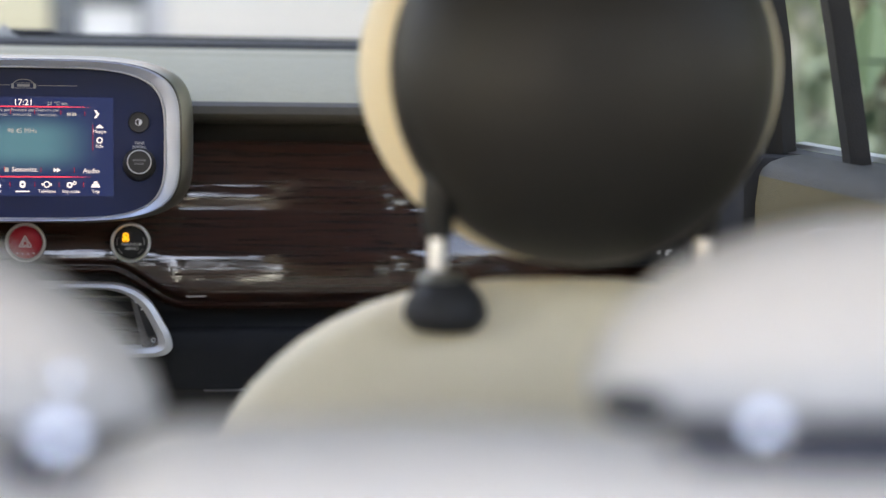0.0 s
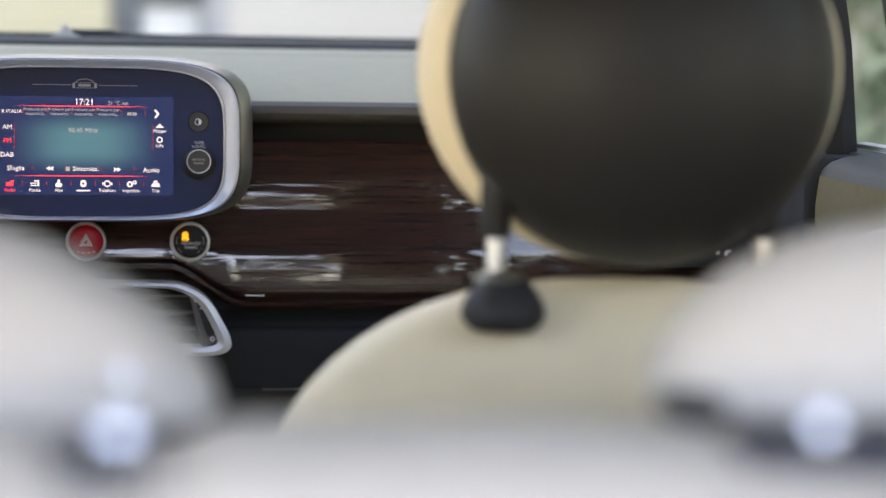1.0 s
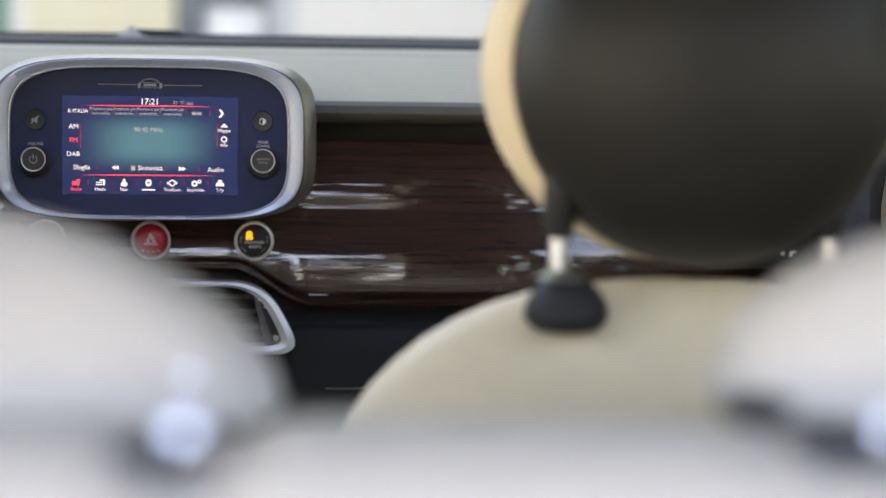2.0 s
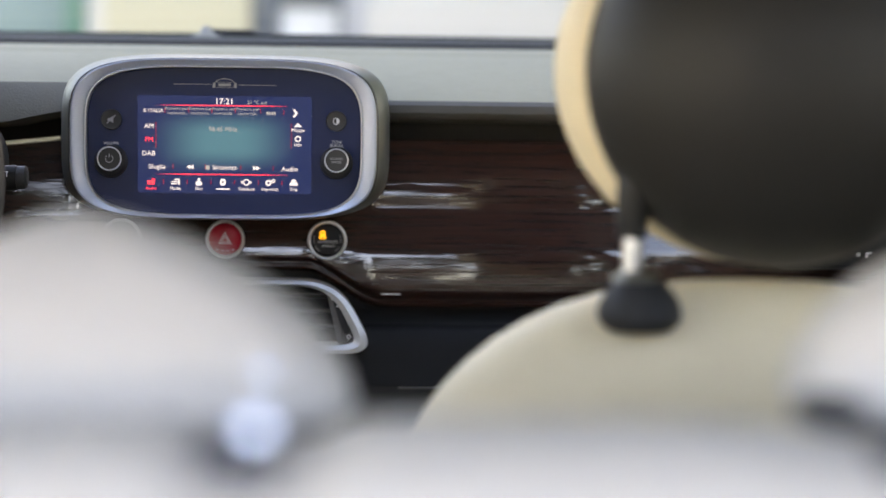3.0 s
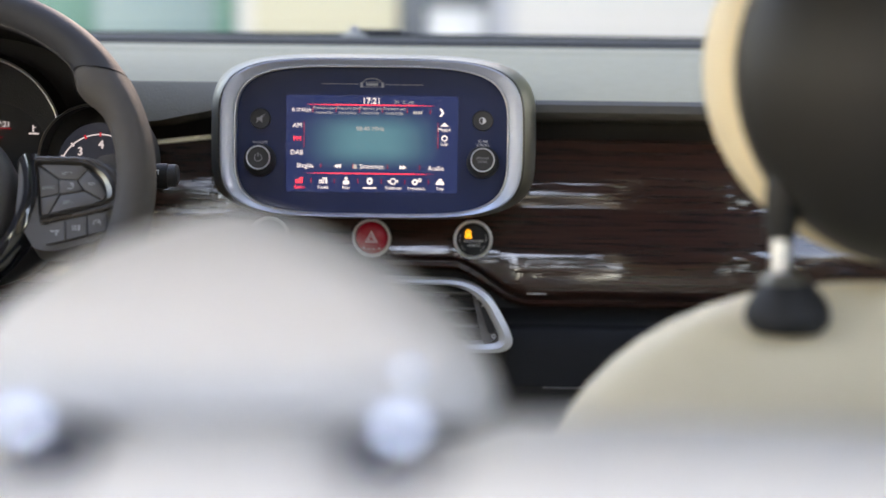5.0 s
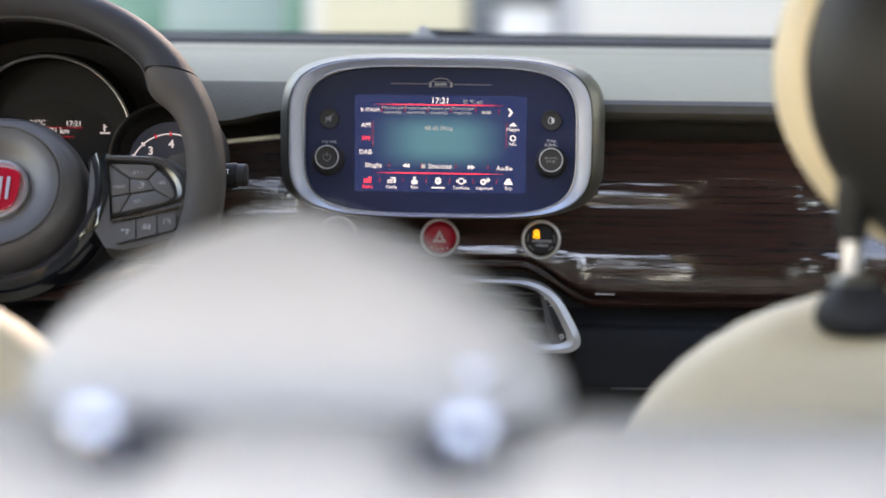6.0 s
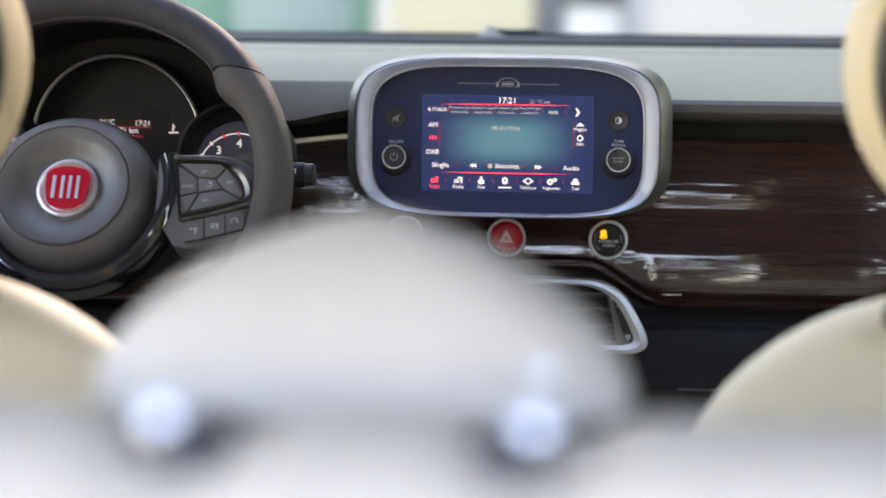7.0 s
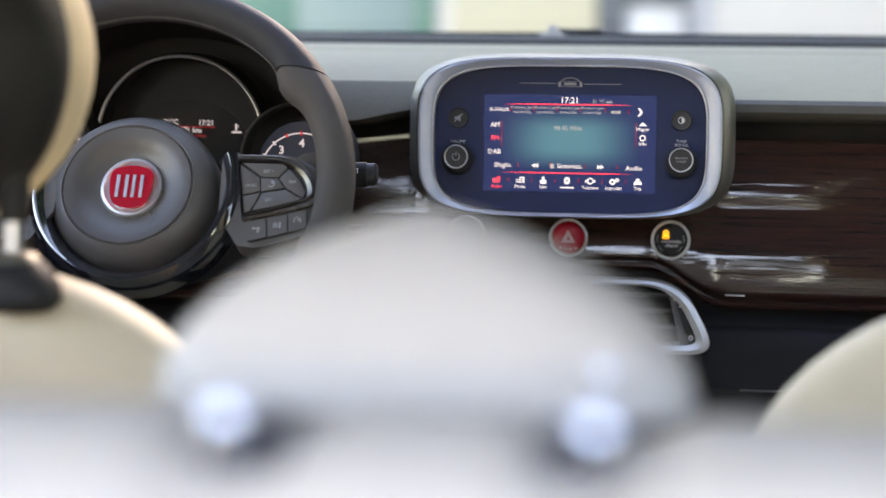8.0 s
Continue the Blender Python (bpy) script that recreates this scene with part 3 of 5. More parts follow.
def build_dashboard():
    d = thing("dashboard", (0, 1.80, 0.6), "grey padded dashboard with a lacquered dark wood trim panel", "dashboard", kind="structure")
    # padded top; its front lip stands higher on the driver's side
    rows = []
    for x in spread_x(-0.70, 0.70, 56):
        u = ease((-x - 0.08) / 0.06)
        k = lerp(1.1077, 1.1215, u)
        low = 0.013 * ease((-x - 0.14) / 0.08)
        y = 0.02 * (x / 0.7) ** 2
        rows.append([(x, 2.070 - y, 1.150), (x, 2.055 - y, 1.1618), (x, 2.035 - y, 1.1625), (x, 1.99 - y, 1.1588), (x, 1.966 - y, 1.1550), (x, 1.9635 - y, 1.1531), (x, 1.957 - y, 1.1529),
                     (x, 1.93 - y, lerp(1.1468, 1.150, u)), (x, 1.88 - y, lerp(1.136, 1.144, u)), (x, 1.835 - y, lerp(1.123, 1.1356, u)),
                     (x, 1.807 - y, lerp(1.1133, 1.1262, u)), (x, 1.795 - y, k), (x, 1.790 - y, k - 0.004),
                     (x, 1.789 - y - 0.015 * u, lerp(1.0964, 1.104, u) - low * 0.7), (x, 1.793 - y - 0.024 * u, lerp(1.0917, 1.0955, u) - low), (x, 1.805 - y - 0.020 * u, lerp(1.0885, 1.092, u) - low), (x, 1.85 + sweep(x), lerp(1.086, 1.090, u) - low)])
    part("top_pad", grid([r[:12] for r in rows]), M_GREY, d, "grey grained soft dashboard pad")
    # the lip is one piece; the driver's half is coloured as lit, the other as shaded
    part("lip", grid([r[11:] for r in rows[:29]]), M_LIP_LIT, d, "grey lip under the pad, coloured as lit")
    part("lip", grid([r[11:] for r in rows[28:]]), M_LIP_SHADED, d, "grey lip under the pad, coloured as shaded")
    part("recess", grid([[(x, 1.85 + sweep(x), 1.090), (x, 1.848 + sweep(x), 1.074), (x, 1.832 + sweep(x), 1.056)] for x in spread_x(-0.70, 0.70, 28)]), M_BLACK, d)
    # wood panel: it leans back at the top, has a crease across its middle that fades towards the door, and rolls under at the foot
    tilts = ((1.0690, 14), (1.0430, 12.5), (1.0340, 11), (1.0270, 9.6), (1.0220, 10.5), (1.0185, 9.4), (1.0165, 8.5), (1.0110, 8), (1.0080, 8.5), (1.0055, 9.6), (1.0000, 17), (0.9670, 17), (0.9580, 9), (0.9350, 4), (0.9300, -14), (0.9240, -45), (0.9175, -65))
    left_tilts = ((1.0690, 13), (1.0450, 12), (1.0300, 10.5), (1.0200, 9), (1.0080, 6), (0.9980, 7.5), (0.9850, 17), (0.9670, 17)) + tilts[12:]

    def tilt(table, z):
        for (za, na), (zb, nb) in zip(table, table[1:]):
            if za >= z >= zb:
                return lerp(na, nb, (za - z) / (za - zb))
        return table[-1][1]

    def wood_column(x):
        u = ease((-x - 0.10) / 0.04)
        crease = lerp(1.0, 0.25, ease((x - 0.17) / 0.15)) * (1 - u)
        col, y, z = [(1.856, 1.0690), (1.834, 1.0705), (1.828, 1.0702)], 1.8255, 1.0690
        while z > 0.9170:
            col.append((y, z))
            a = lerp(tilt(tilts, z), tilt(left_tilts, z), u) - 10.5 * crease * math.exp(-((z - 1.0115) / 0.0038) ** 2)
            y -= 0.00075 * math.tan(radians(a))
            z -= 0.00075
        return col
    rows = []
    for x in spread_x(-0.70, 0.70, 140):
        f = (0.989 - wood_foot(x)) / (0.989 - 0.9175)
        bow = 0.16 * max(0.0, -0.145 - x) - (sweep(x) if x > 0 else 0.0)
        drop = 0.11 * max(0.0, -0.160 - x)
        rows.append([(x, y - bow, z - drop * ease((z - 1.03) / 0.035) if z >= 0.989 else 0.989 - (0.989 - z) * f) for y, z in wood_column(x)])
    part("wood_panel", grid(rows), M_WOOD, d, "dark brown high-gloss wood trim")
    # rolled lower lip of the wood, with its step to the vents
    lip = [(x, 1.8125 - 0.16 * max(0.0, -0.145 - x) + (sweep(x) if x > 0 else 0.0), wood_foot(x) - 0.003) for x in spread_x(-0.70, 0.70, 140)]
    part("wood_lip", tube(lip, 0.0042, 8), M_WOOD, d)
    # added strip in place of the bright reflection on the wood's upper edge
    strip = []
    for x in spread_x(-0.30, -0.158, 12):
        y, z = 1.8195 - 0.16 * max(0.0, -0.145 - x), 1.0700 - 0.11 * max(0.0, -0.160 - x)
        strip.append([(x, y + 0.006, z + 0.0005), (x, y + 0.0004, z), (x, y, z - 0.0032), (x, y + 0.006, z - 0.0040)])
    part("edge_reflection", grid(strip), M_EDGE_REFLECTION, d, "thin pale strip added for a reflection on the wood's upper edge")
    # lower dashboard and glove box
    low = [(1.835, 0.955), (1.826, 0.905), (1.815, 0.896), (1.800, 0.893)]
    part("lower_band", grid([[(x, y + sweep(x), z) for y, z in low] for x in spread_x(-0.70, 0.70, 28)]), M_BLACK, d)
    part("vent_backing", box(-0.085, 0.085, 1.800, 1.83, 0.868, 0.925), M_BLACK, d)
    glove = [(1.80, 0.893), (1.783, 0.8925), (1.777, 0.888), (1.772, 0.870), (1.766, 0.842), (1.765, 0.838)]
    g = part("glove_box", grid([[(x, y, z) for y, z in glove] for x in spread_x(0.13, 0.66, 10)]), M_DARK, d, "dark grey glove box lid")
    part("lid_edge", box(0.165, 0.205, 1.762, 1.768, 0.8355, 0.8368), M_KEY, g)
    under = [(1.775, 0.836), (1.775, 0.80), (1.80, 0.70), (1.90, 0.55), (2.05, 0.35)]
    part("under_panel", grid([[(x, y, z) for y, z in under] for x in (-0.70, 0, 0.70)]), M_BLACK, d)
    part("side_panel", grid([[(x, y, z) for y, z in ((1.81, 0.895), (1.79, 0.86), (1.78, 0.836))] for x in (-0.70, -0.4, 0.13)]), M_BLACK, d)
    # small bright slot marker in the wood and printed signs at the far end
    part("marker", bars((0.1488, 0.1675, 0.9221, 0.9229), y=1.7935), M_SATIN, d, "small bright inlay line")
    part("printed_sign", bars((0.605, 0.6085, 0.9640, 0.9680), (0.614, 0.6165, 0.9625, 0.9680), (0.6165, 0.620, 0.9660, 0.9680), y=1.778), M_MARK, d, "small white printed marks")
    part("sign_plate", box(0.53, 0.66, 1.779, 1.86, 0.950, 0.990, 0.006), M_BLACK, d)


def build_round_button(x, kind_):
    labels = {"hazard": "red hazard light button in a bright ring", "airbag": "black passenger airbag lamp in a bright ring",
              "plain": "pale grey round button in a bright ring"}
    b = thing("round_button", (x, 1.797, 0.974), labels[kind_], "button", group="round dashboard buttons")
    m = facing(x, 1.799, 0.9738)
    part("ring", lathe([(0.0150, 0.000), (0.0187, 0.000), (0.0190, 0.004), (0.0184, 0.0065), (0.0172, 0.0070), (0.0162, 0.0062), (0.0158, 0.003), (0.0150, 0.0)], m), M_BEZEL, b, "bright metal ring")
    face = {"hazard": M_RED, "airbag": M_DEEP, "plain": material("pale_button", (0.30, 0.29, 0.28), 0.4)}[kind_]
    f = part("face", lathe([(0.0, 0.0068), (0.006, 0.0066), (0.011, 0.0058), (0.0146, 0.0045), (0.0158, 0.0025), (0.0158, 0.0)], m), face, b)
    y = 1.7918
    if kind_ == "hazard":
        for r, mat in ((0.0078, M_MARK), (0.0062, M_RED), (0.0046, M_MARK), (0.0030, M_RED)):
            out = [(x + r * math.sin(a) * 0.95, 0.9735 + r * math.cos(a)) for a in (0, 2.0944, 4.18879)]
            y -= 0.00025
            part("triangle", prism(out, y, y + 0.0006), mat, f)
        # specular glints on the button, set in as white dots
        for dx in (-0.0075, -0.0025, 0.0025, 0.0075):
            part("glint_dot", lathe([(0, 0.0006), (0.0009, 0.0003), (0.0009, -0.002)], facing(x + dx, 1.7935, 0.9638 - 0.0006 * (abs(dx) < 0.005)), 10), M_MARK, f)
    if kind_ == "airbag":
        c = (x - 0.0045, 0.9805)
        ic = join(prism(sup(0.0030, 0.0030, 2, 18, c[0], c[1]), 1.7912, 1.7922),
                  prism(sup(0.0034, 0.0018, 3, 16, c[0], c[1] - 0.0038), 1.7912, 1.7922))
        part("warning_lamp", ic, M_AMBER, f, "lit amber warning symbol")
        part("warning_symbol", bars((c[0] - 0.0016, c[0] + 0.0016, c[1] + 0.0002, c[1] + 0.0009), (c[0] - 0.0016, c[0] + 0.0016, c[1] - 0.0048, c[1] - 0.0040), y=1.7911), M_PIANO, f)
        words("lettering", "PASSENGER", 0.0036, facing(x + 0.0008, 1.7915, 0.9724), M_MARK, f)
        words("lettering", "AIRBAG", 0.0036, facing(x + 0.0010, 1.7919, 0.9684), M_MARK, f)
        for a0, a1 in ((2.75, 3.35), (-0.2, 0.4), (3.6, 4.1), (5.3, 5.8)):
            part("tick", tube([(x + 0.0128 * math.cos(a), 1.7938, 0.9738 + 0.0128 * math.sin(a)) for a in spread_x(a0, a1, 5)], 0.0004, 6), M_DIM, f)
    if kind_ == "plain":
        part("symbol", bars((x - 0.004, x + 0.004, 0.9726, 0.9735), (x - 0.001, x + 0.003, 0.9698, 0.9706), y=1.7916), M_DIM, f)


def build_vents():
    v = thing("air_vent", (0, 1.76, 0.905), "middle air vent with a satin silver surround and black slats", "air vent")
    outer = rounded([(-0.108, 0.9388, 0.036), (0.108, 0.9388, 0.036), (0.1385, 0.8830, 0.018), (0.1310, 0.8705, 0.014), (0, 0.8675, 0.02), (-0.1310, 0.8705, 0.014), (-0.1385, 0.8830, 0.018)], 7)
    inner = rounded([(-0.0985, 0.9338, 0.032), (0.0985, 0.9338, 0.032), (0.1238, 0.8845, 0.013), (0.1180, 0.8785, 0.010), (0, 0.8745, 0.02), (-0.1180, 0.8785, 0.010), (-0.1238, 0.8845, 0.013)], 7)

    def ring(pts, y, s=1.0, cz=0.905):
        return [(px_ * s, y, cz + (pz - cz) * s) for px_, pz in pts]
    mid = [((a[0] + b[0]) / 2, (a[1] + b[1]) / 2) for a, b in zip(outer, inner)]
    part("surround", grid([ring(outer, 1.785, 0.985), ring(outer, 1.757), ring(outer, 1.7515, 0.994), ring(mid, 1.749), ring(inner, 1.7525, 1.005), ring(inner, 1.757), ring(inner, 1.780)], close_u=True), M_BEZEL, v, "satin silver vent surround")
    part("backing", prism([(x * 0.97, 0.905 + (z - 0.905) * 0.97) for x, z in outer], 1.783, 1.80), M_BLACK, v)
    for k, z in enumerate((0.923, 0.9085, 0.8935)):
        bm = box(-0.112, 0.108, 1.762, 1.785, -0.0008, 0.0008, 0.0005)
        bm.transform(Matrix.Translation((0, 1.773, z)) @ Matrix.Rotation(radians(-14), 4, "X") @ Matrix.Translation((0, -1.773, 0)))
        part("slat", bm, M_KEY, v)
    out = rounded([(0.0955, 0.9300, 0.002), (0.1030, 0.9295, 0.006), (0.1225, 0.8895, 0.010), (0.1165, 0.8795, 0.004), (0.1075, 0.8785, 0.002)], 4)
    plate = part("thumbwheel_plate", prism(out, 1.757, 1.775, 0.001), M_KEY, v, "dark grey thumbwheel plate")
    # leaning slot with its wheel
    def slant(bm):
        bm.transform(Matrix.Translation((0.1112, 0, 0.9045)) @ Matrix.Rotation(radians(-18), 4, "Y"))
        return bm
    part("thumbwheel", slant(prism(rounded([(-0.0036, 0.0165, 0.003), (0.0036, 0.0165, 0.003), (0.0036, -0.0165, 0.003), (-0.0036, -0.0165, 0.003)], 4), 1.7552, 1.765, 0.0008)), M_RUBBER, plate)
    part("wheel_mark", slant(bars((-0.0018, 0.0018, 0.0105, 0.0118), y=1.7549)), M_MARK, plate)
    part("symbol", slant(bars((-0.0045, -0.0030, 0.0180, 0.0215), (-0.0020, 0.0015, 0.0202, 0.0215), (-0.0005, 0.0010, 0.0180, 0.0205), y=1.7568)), M_MARK, plate)
    part("symbol", slant(lathe([(0.0012, 0), (0.0022, 0), (0.0022, 0.0005), (0.0012, 0.0005), (0.0012, 0)], facing(0.0005, 1.7569, -0.0200), 14)), M_MARK, plate)


build_dashboard()
for bx, bk in ((-0.0995, "plain"), (-0.0008, "hazard"), (0.0966, "airbag")):
    build_round_button(bx, bk)
build_vents()


# ---- the display unit in the middle ----
def build_display():
    u = thing("display_unit", (0.0015, 1.75, 1.065), "rounded satin silver unit with a lit radio screen and knobs", "display")
    N, K = 4.2, 96

    def ring(a, b, cz, y, n=N):
        return [(px_, y, pz) for px_, pz in sup(a, b, n, K, 0.0015, cz)]
    part("housing", grid([ring(0.140, 0.070, 1.070, 1.815), ring(0.1530, 0.0765, 1.0715, 1.790), ring(0.1533, 0.0770, 1.0718, 1.772), ring(0.1508, 0.0765, 1.0718, 1.755),
                          ring(0.1460, 0.0748, 1.0716, 1.743), ring(0.1420, 0.0738, 1.0712, 1.739)], close_u=True), M_BRONZE, u, "satin titanium-coloured housing")
    part("bezel", grid([ring(0.1420, 0.0738, 1.0712, 1.739), ring(0.1405, 0.0733, 1.0711, 1.7375), ring(0.1385, 0.0727, 1.0708, 1.7368), ring(0.1300, 0.0698, 1.0694, 1.7392), ring(0.1278, 0.0689, 1.0689, 1.7405), ring(0.1268, 0.0684, 1.0687, 1.7425), ring(0.1262, 0.0680, 1.0686, 1.7500), ring(0.1262, 0.0680, 1.0686, 1.757)], close_u=True), M_BEZEL_BLUE, u, "bright silver bezel")
    part("groove", grid([ring(0.1424, 0.07400, 1.0712, 1.7385), ring(0.1420, 0.07380, 1.0712, 1.7375), ring(0.1412, 0.07345, 1.0711, 1.7368), ring(0.1405, 0.07320, 1.0711, 1.7372)], close_u=True), M_KEYFRAME, u, "dark seam round the bezel")
    part("inner_lip", grid([ring(0.1276, 0.06895, 1.0689, 1.7402), ring(0.1273, 0.06875, 1.0689, 1.7392), ring(0.1264, 0.06835, 1.0688, 1.7392), ring(0.1259, 0.06805, 1.0687, 1.7402), ring(0.1259, 0.06805, 1.0687, 1.7440)], close_u=True), M_SATIN, u, "thin bright inner lip")
    panel = part("panel", grid([ring(0.1266, 0.0684, 1.0686, 1.7505), [(0.0015, 1.7505, 1.0686)] * K], close_u=True), M_PANEL, u, "glossy navy front panel")
    scr = part("screen", prism(rounded([(-0.0785, 1.1105, 0.001), (0.0818, 1.1105, 0.001), (0.0818, 1.0200, 0.001), (-0.0785, 1.0200, 0.001)], 2), 1.7500, 1.7504), M_DISPLAY, u, "lit blue radio display")
    Y = 1.7496

    def say(text, x, z, size, mat, align="CENTER", bold=0.0):
        words("lettering", text, size, facing(x, Y, z), mat, scr, align, bold)
    say("17:21", 0.0012, 1.1053, 0.0080, M_WHITE_LIT, bold=0.00004)
    say("21 °C est", 0.0315, 1.1046, 0.0048, M_SOFT_LIT)
    say("R ITALIA", -0.0640, 1.0963, 0.0048, M_WHITE_LIT)
    for x in (-0.0428, -0.0210, 0.0005, 0.0226):
        say("Premere per", x, 1.0985, 0.0041, M_SOFT_LIT)
        say("memorizz.", x, 1.0944, 0.0041, M_SOFT_LIT)
    part("preset_text", bars((0.0400, 0.0416, 1.0936, 1.0964), (0.0421, 0.0437, 1.0936, 1.0964), (0.0447, 0.0463, 1.0936, 1.0964), (0.0468, 0.0484, 1.0936, 1.0964), y=Y), M_SOFT_LIT, scr)
    say("98.45 MHz", 0.0000, 1.0795, 0.0060, M_SOFT_LIT)
    say("AM", -0.0680, 1.0820, 0.0062, M_WHITE_LIT)
    say("FM", -0.0680, 1.0696, 0.0062, M_RED_LIT)
    say("DAB", -0.0684, 1.0568, 0.0062, M_WHITE_LIT)
    say("Mappe", 0.0693, 1.0795, 0.0045, M_WHITE_LIT)
    say("Info", 0.0693, 1.0660, 0.0045, M_WHITE_LIT)
    say("Sfoglia", -0.0608, 1.0446, 0.0062, M_WHITE_LIT)
    say("Sintonizz.", 0.0022, 1.0443, 0.0062, M_WHITE_LIT)
    say("Audio", 0.0617, 1.0433, 0.0062, M_WHITE_LIT)
    xs = (-0.0660, -0.0438, -0.0222, 0.0000, 0.0217, 0.0437, 0.0656)
    for x, text in zip(xs, ("Radio", "Media", "Nav", "", "Telefono", "Impostaz.", "Trip")):
        if text:
            say(text, x, 1.0245, 0.0043, M_RED_LIT if text == "Radio" else M_WHITE_LIT)
    part("menu_text", bars((-0.0062, 0.0062, 1.0238, 1.0250), y=Y), M_WHITE_LIT, scr)
    # red rules and small separators
    for x0, x1, z, h in ((-0.062, 0.062, 1.1016, 0.0009), (-0.062, 0.062, 1.0378, 0.0009)):
        part("red_rule", prism([(x0, z), (x0 + 0.03, z + h / 2), (x1 - 0.03, z + h / 2), (x1, z), (x1 - 0.03, z - h / 2), (x0 + 0.03, z - h / 2)], Y, Y + 0.0004), M_RED_LIT, scr)
    for x in (-0.0617, 0.0632):
        part("red_rule", bars((x - 0.00025, x + 0.00025, 1.062, 1.086), y=Y), M_RED_DIM, scr)
    seps = [(-0.0535, 1.0968), (-0.0318, 1.0968), (-0.0102, 1.0968), (0.0113, 1.0968), (0.0345, 1.0968), (0.0560, 1.0957),
            (-0.0460, 1.0450), (-0.0160, 1.0448), (0.0165, 1.0445), (0.0465, 1.0440)] + [((a + b) / 2, 1.0308) for a, b in zip(xs, xs[1:])]
    for x, z in seps:
        part("separator", bars((x - 0.0003, x + 0.0003, z - 0.0022, z + 0.0022), y=Y), M_RED_DIM, scr)
    # signs: skip arrows, next arrow, icons of the menu
    def tri(x, z, s, h):
        return prism([(x - s / 2, z + h / 2), (x + s / 2, z), (x - s / 2, z - h / 2)], Y, Y + 0.0004)
    part("skip_arrow", join(tri(-0.0318, 1.0446, -0.0034, 0.0042), tri(-0.0288, 1.0446, -0.0034, 0.0042)), M_WHITE_LIT, scr)
    part("skip_arrow", join(tri(0.0295, 1.0440, 0.0034, 0.0042), tri(0.0325, 1.0440, 0.0034, 0.0042)), M_WHITE_LIT, scr)
    part("next_arrow", prism([(0.0642, 1.0990), (0.0664, 1.0990), (0.0690, 1.0953), (0.0664, 1.0916), (0.0642, 1.0916), (0.0668, 1.0953)], Y, Y + 0.0004), M_WHITE_LIT, scr)
    part("icon", bars((-0.0158, -0.0122, 1.0422, 1.0462), y=Y), M_SOFT_LIT, scr)
    part("icon", prism([(0.0655, 1.0826), (0.0693, 1.0862), (0.0731, 1.0826)], Y, Y + 0.0004), M_WHITE_LIT, scr)
    part("icon", lathe([(0.0018, 0), (0.0029, 0), (0.0029, 0.0004), (0.0018, 0.0004), (0.0018, 0)], facing(0.0693, Y, 1.0715), 18), M_WHITE_LIT, scr)
    z = 1.0308
    part("icon", bars((xs[0] - 0.0036, xs[0] + 0.0030, z - 0.0026, z + 0.0010), (xs[0] + 0.0005, xs[0] + 0.0036, z + 0.0012, z + 0.0028), y=Y), M_RED_LIT, scr)
    part("icon", bars((xs[1] - 0.0040, xs[1] + 0.0015, z - 0.0024, z - 0.0014), (xs[1] - 0.0040, xs[1] + 0.0015, z - 0.0004, z + 0.0006), (xs[1] - 0.0006, xs[1] + 0.0040, z + 0.0016, z + 0.0028), (xs[1] + 0.0024, xs[1] + 0.0040, z - 0.0026, z + 0.0014), y=Y), M_WHITE_LIT, scr)
    part("icon", join(prism(sup(0.0030, 0.0020, 3, 16, xs[2], z - 0.0014), Y, Y + 0.0004), prism(sup(0.0013, 0.0015, 2, 12, xs[2], z + 0.0021), Y, Y + 0.0004)), M_WHITE_LIT, scr)
    part("icon", prism(sup(0.0027, 0.0032, 2.6, 18, xs[3], z), Y, Y + 0.0004), M_WHITE_LIT, scr)
    part("icon_hole", bars((xs[3] - 0.0010, xs[3] + 0.0010, z - 0.0008, z + 0.0010), y=Y - 0.0004), M_PANEL, scr)
    part("icon", lathe([(0.0020, 0), (0.0031, 0), (0.0031, 0.0004), (0.0020, 0.0004), (0.0020, 0)], facing(xs[4], Y, z), 18), M_WHITE_LIT, scr)
    part("icon", bars((xs[4] - 0.0046, xs[4] - 0.0034, z - 0.0012, z + 0.0012), (xs[4] + 0.0034, xs[4] + 0.0046, z - 0.0012, z + 0.0012), y=Y), M_WHITE_LIT, scr)
    for dx, dz, r in ((-0.0015, -0.0004, 0.0028), (0.0029, 0.0014, 0.0018)):
        part("icon", lathe([(r * 0.45, 0), (r, 0), (r, 0.0004), (r * 0.45, 0.0004), (r * 0.45, 0)], facing(xs[5] + dx, Y, z + dz), 16), M_WHITE_LIT, scr)
    part("icon", join(prism([(xs[6] - 0.0042, z - 0.0026), (xs[6] - 0.0030, z + 0.0006), (xs[6] + 0.0030, z + 0.0006), (xs[6] + 0.0042, z - 0.0026)], Y, Y + 0.0004),
                      prism([(xs[6] - 0.0022, z + 0.0010), (xs[6] - 0.0014, z + 0.0030), (xs[6] + 0.0014, z + 0.0030), (xs[6] + 0.0022, z + 0.0010)], Y, Y + 0.0004)), M_WHITE_LIT, scr)
    # printed emblem over the screen: a line broken by a small car front
    em = part("emblem", bars((-0.0455, -0.0108, 1.1208, 1.1213), y=1.7503), M_DIM, panel, "grey printed line with a small car front")
    part("emblem_line", bars((0.0138, 0.0490, 1.1205, 1.1210), y=1.7503), M_DIM, em)
    part("car_outline", tube([(0.0015 + 0.0095 * math.cos(a), 1.7503, 1.1198 + 0.0066 * math.sin(a) ** 0.8) for a in spread_x(0.0, math.pi, 14)], 0.0004, 6), M_DIM, em)
    part("car_front", bars((-0.0065, 0.0095, 1.1182, 1.1186), (-0.0060, 0.0090, 1.1228, 1.1232), (-0.0042, 0.0070, 1.1196, 1.1219), y=1.7503), M_DIM, em)
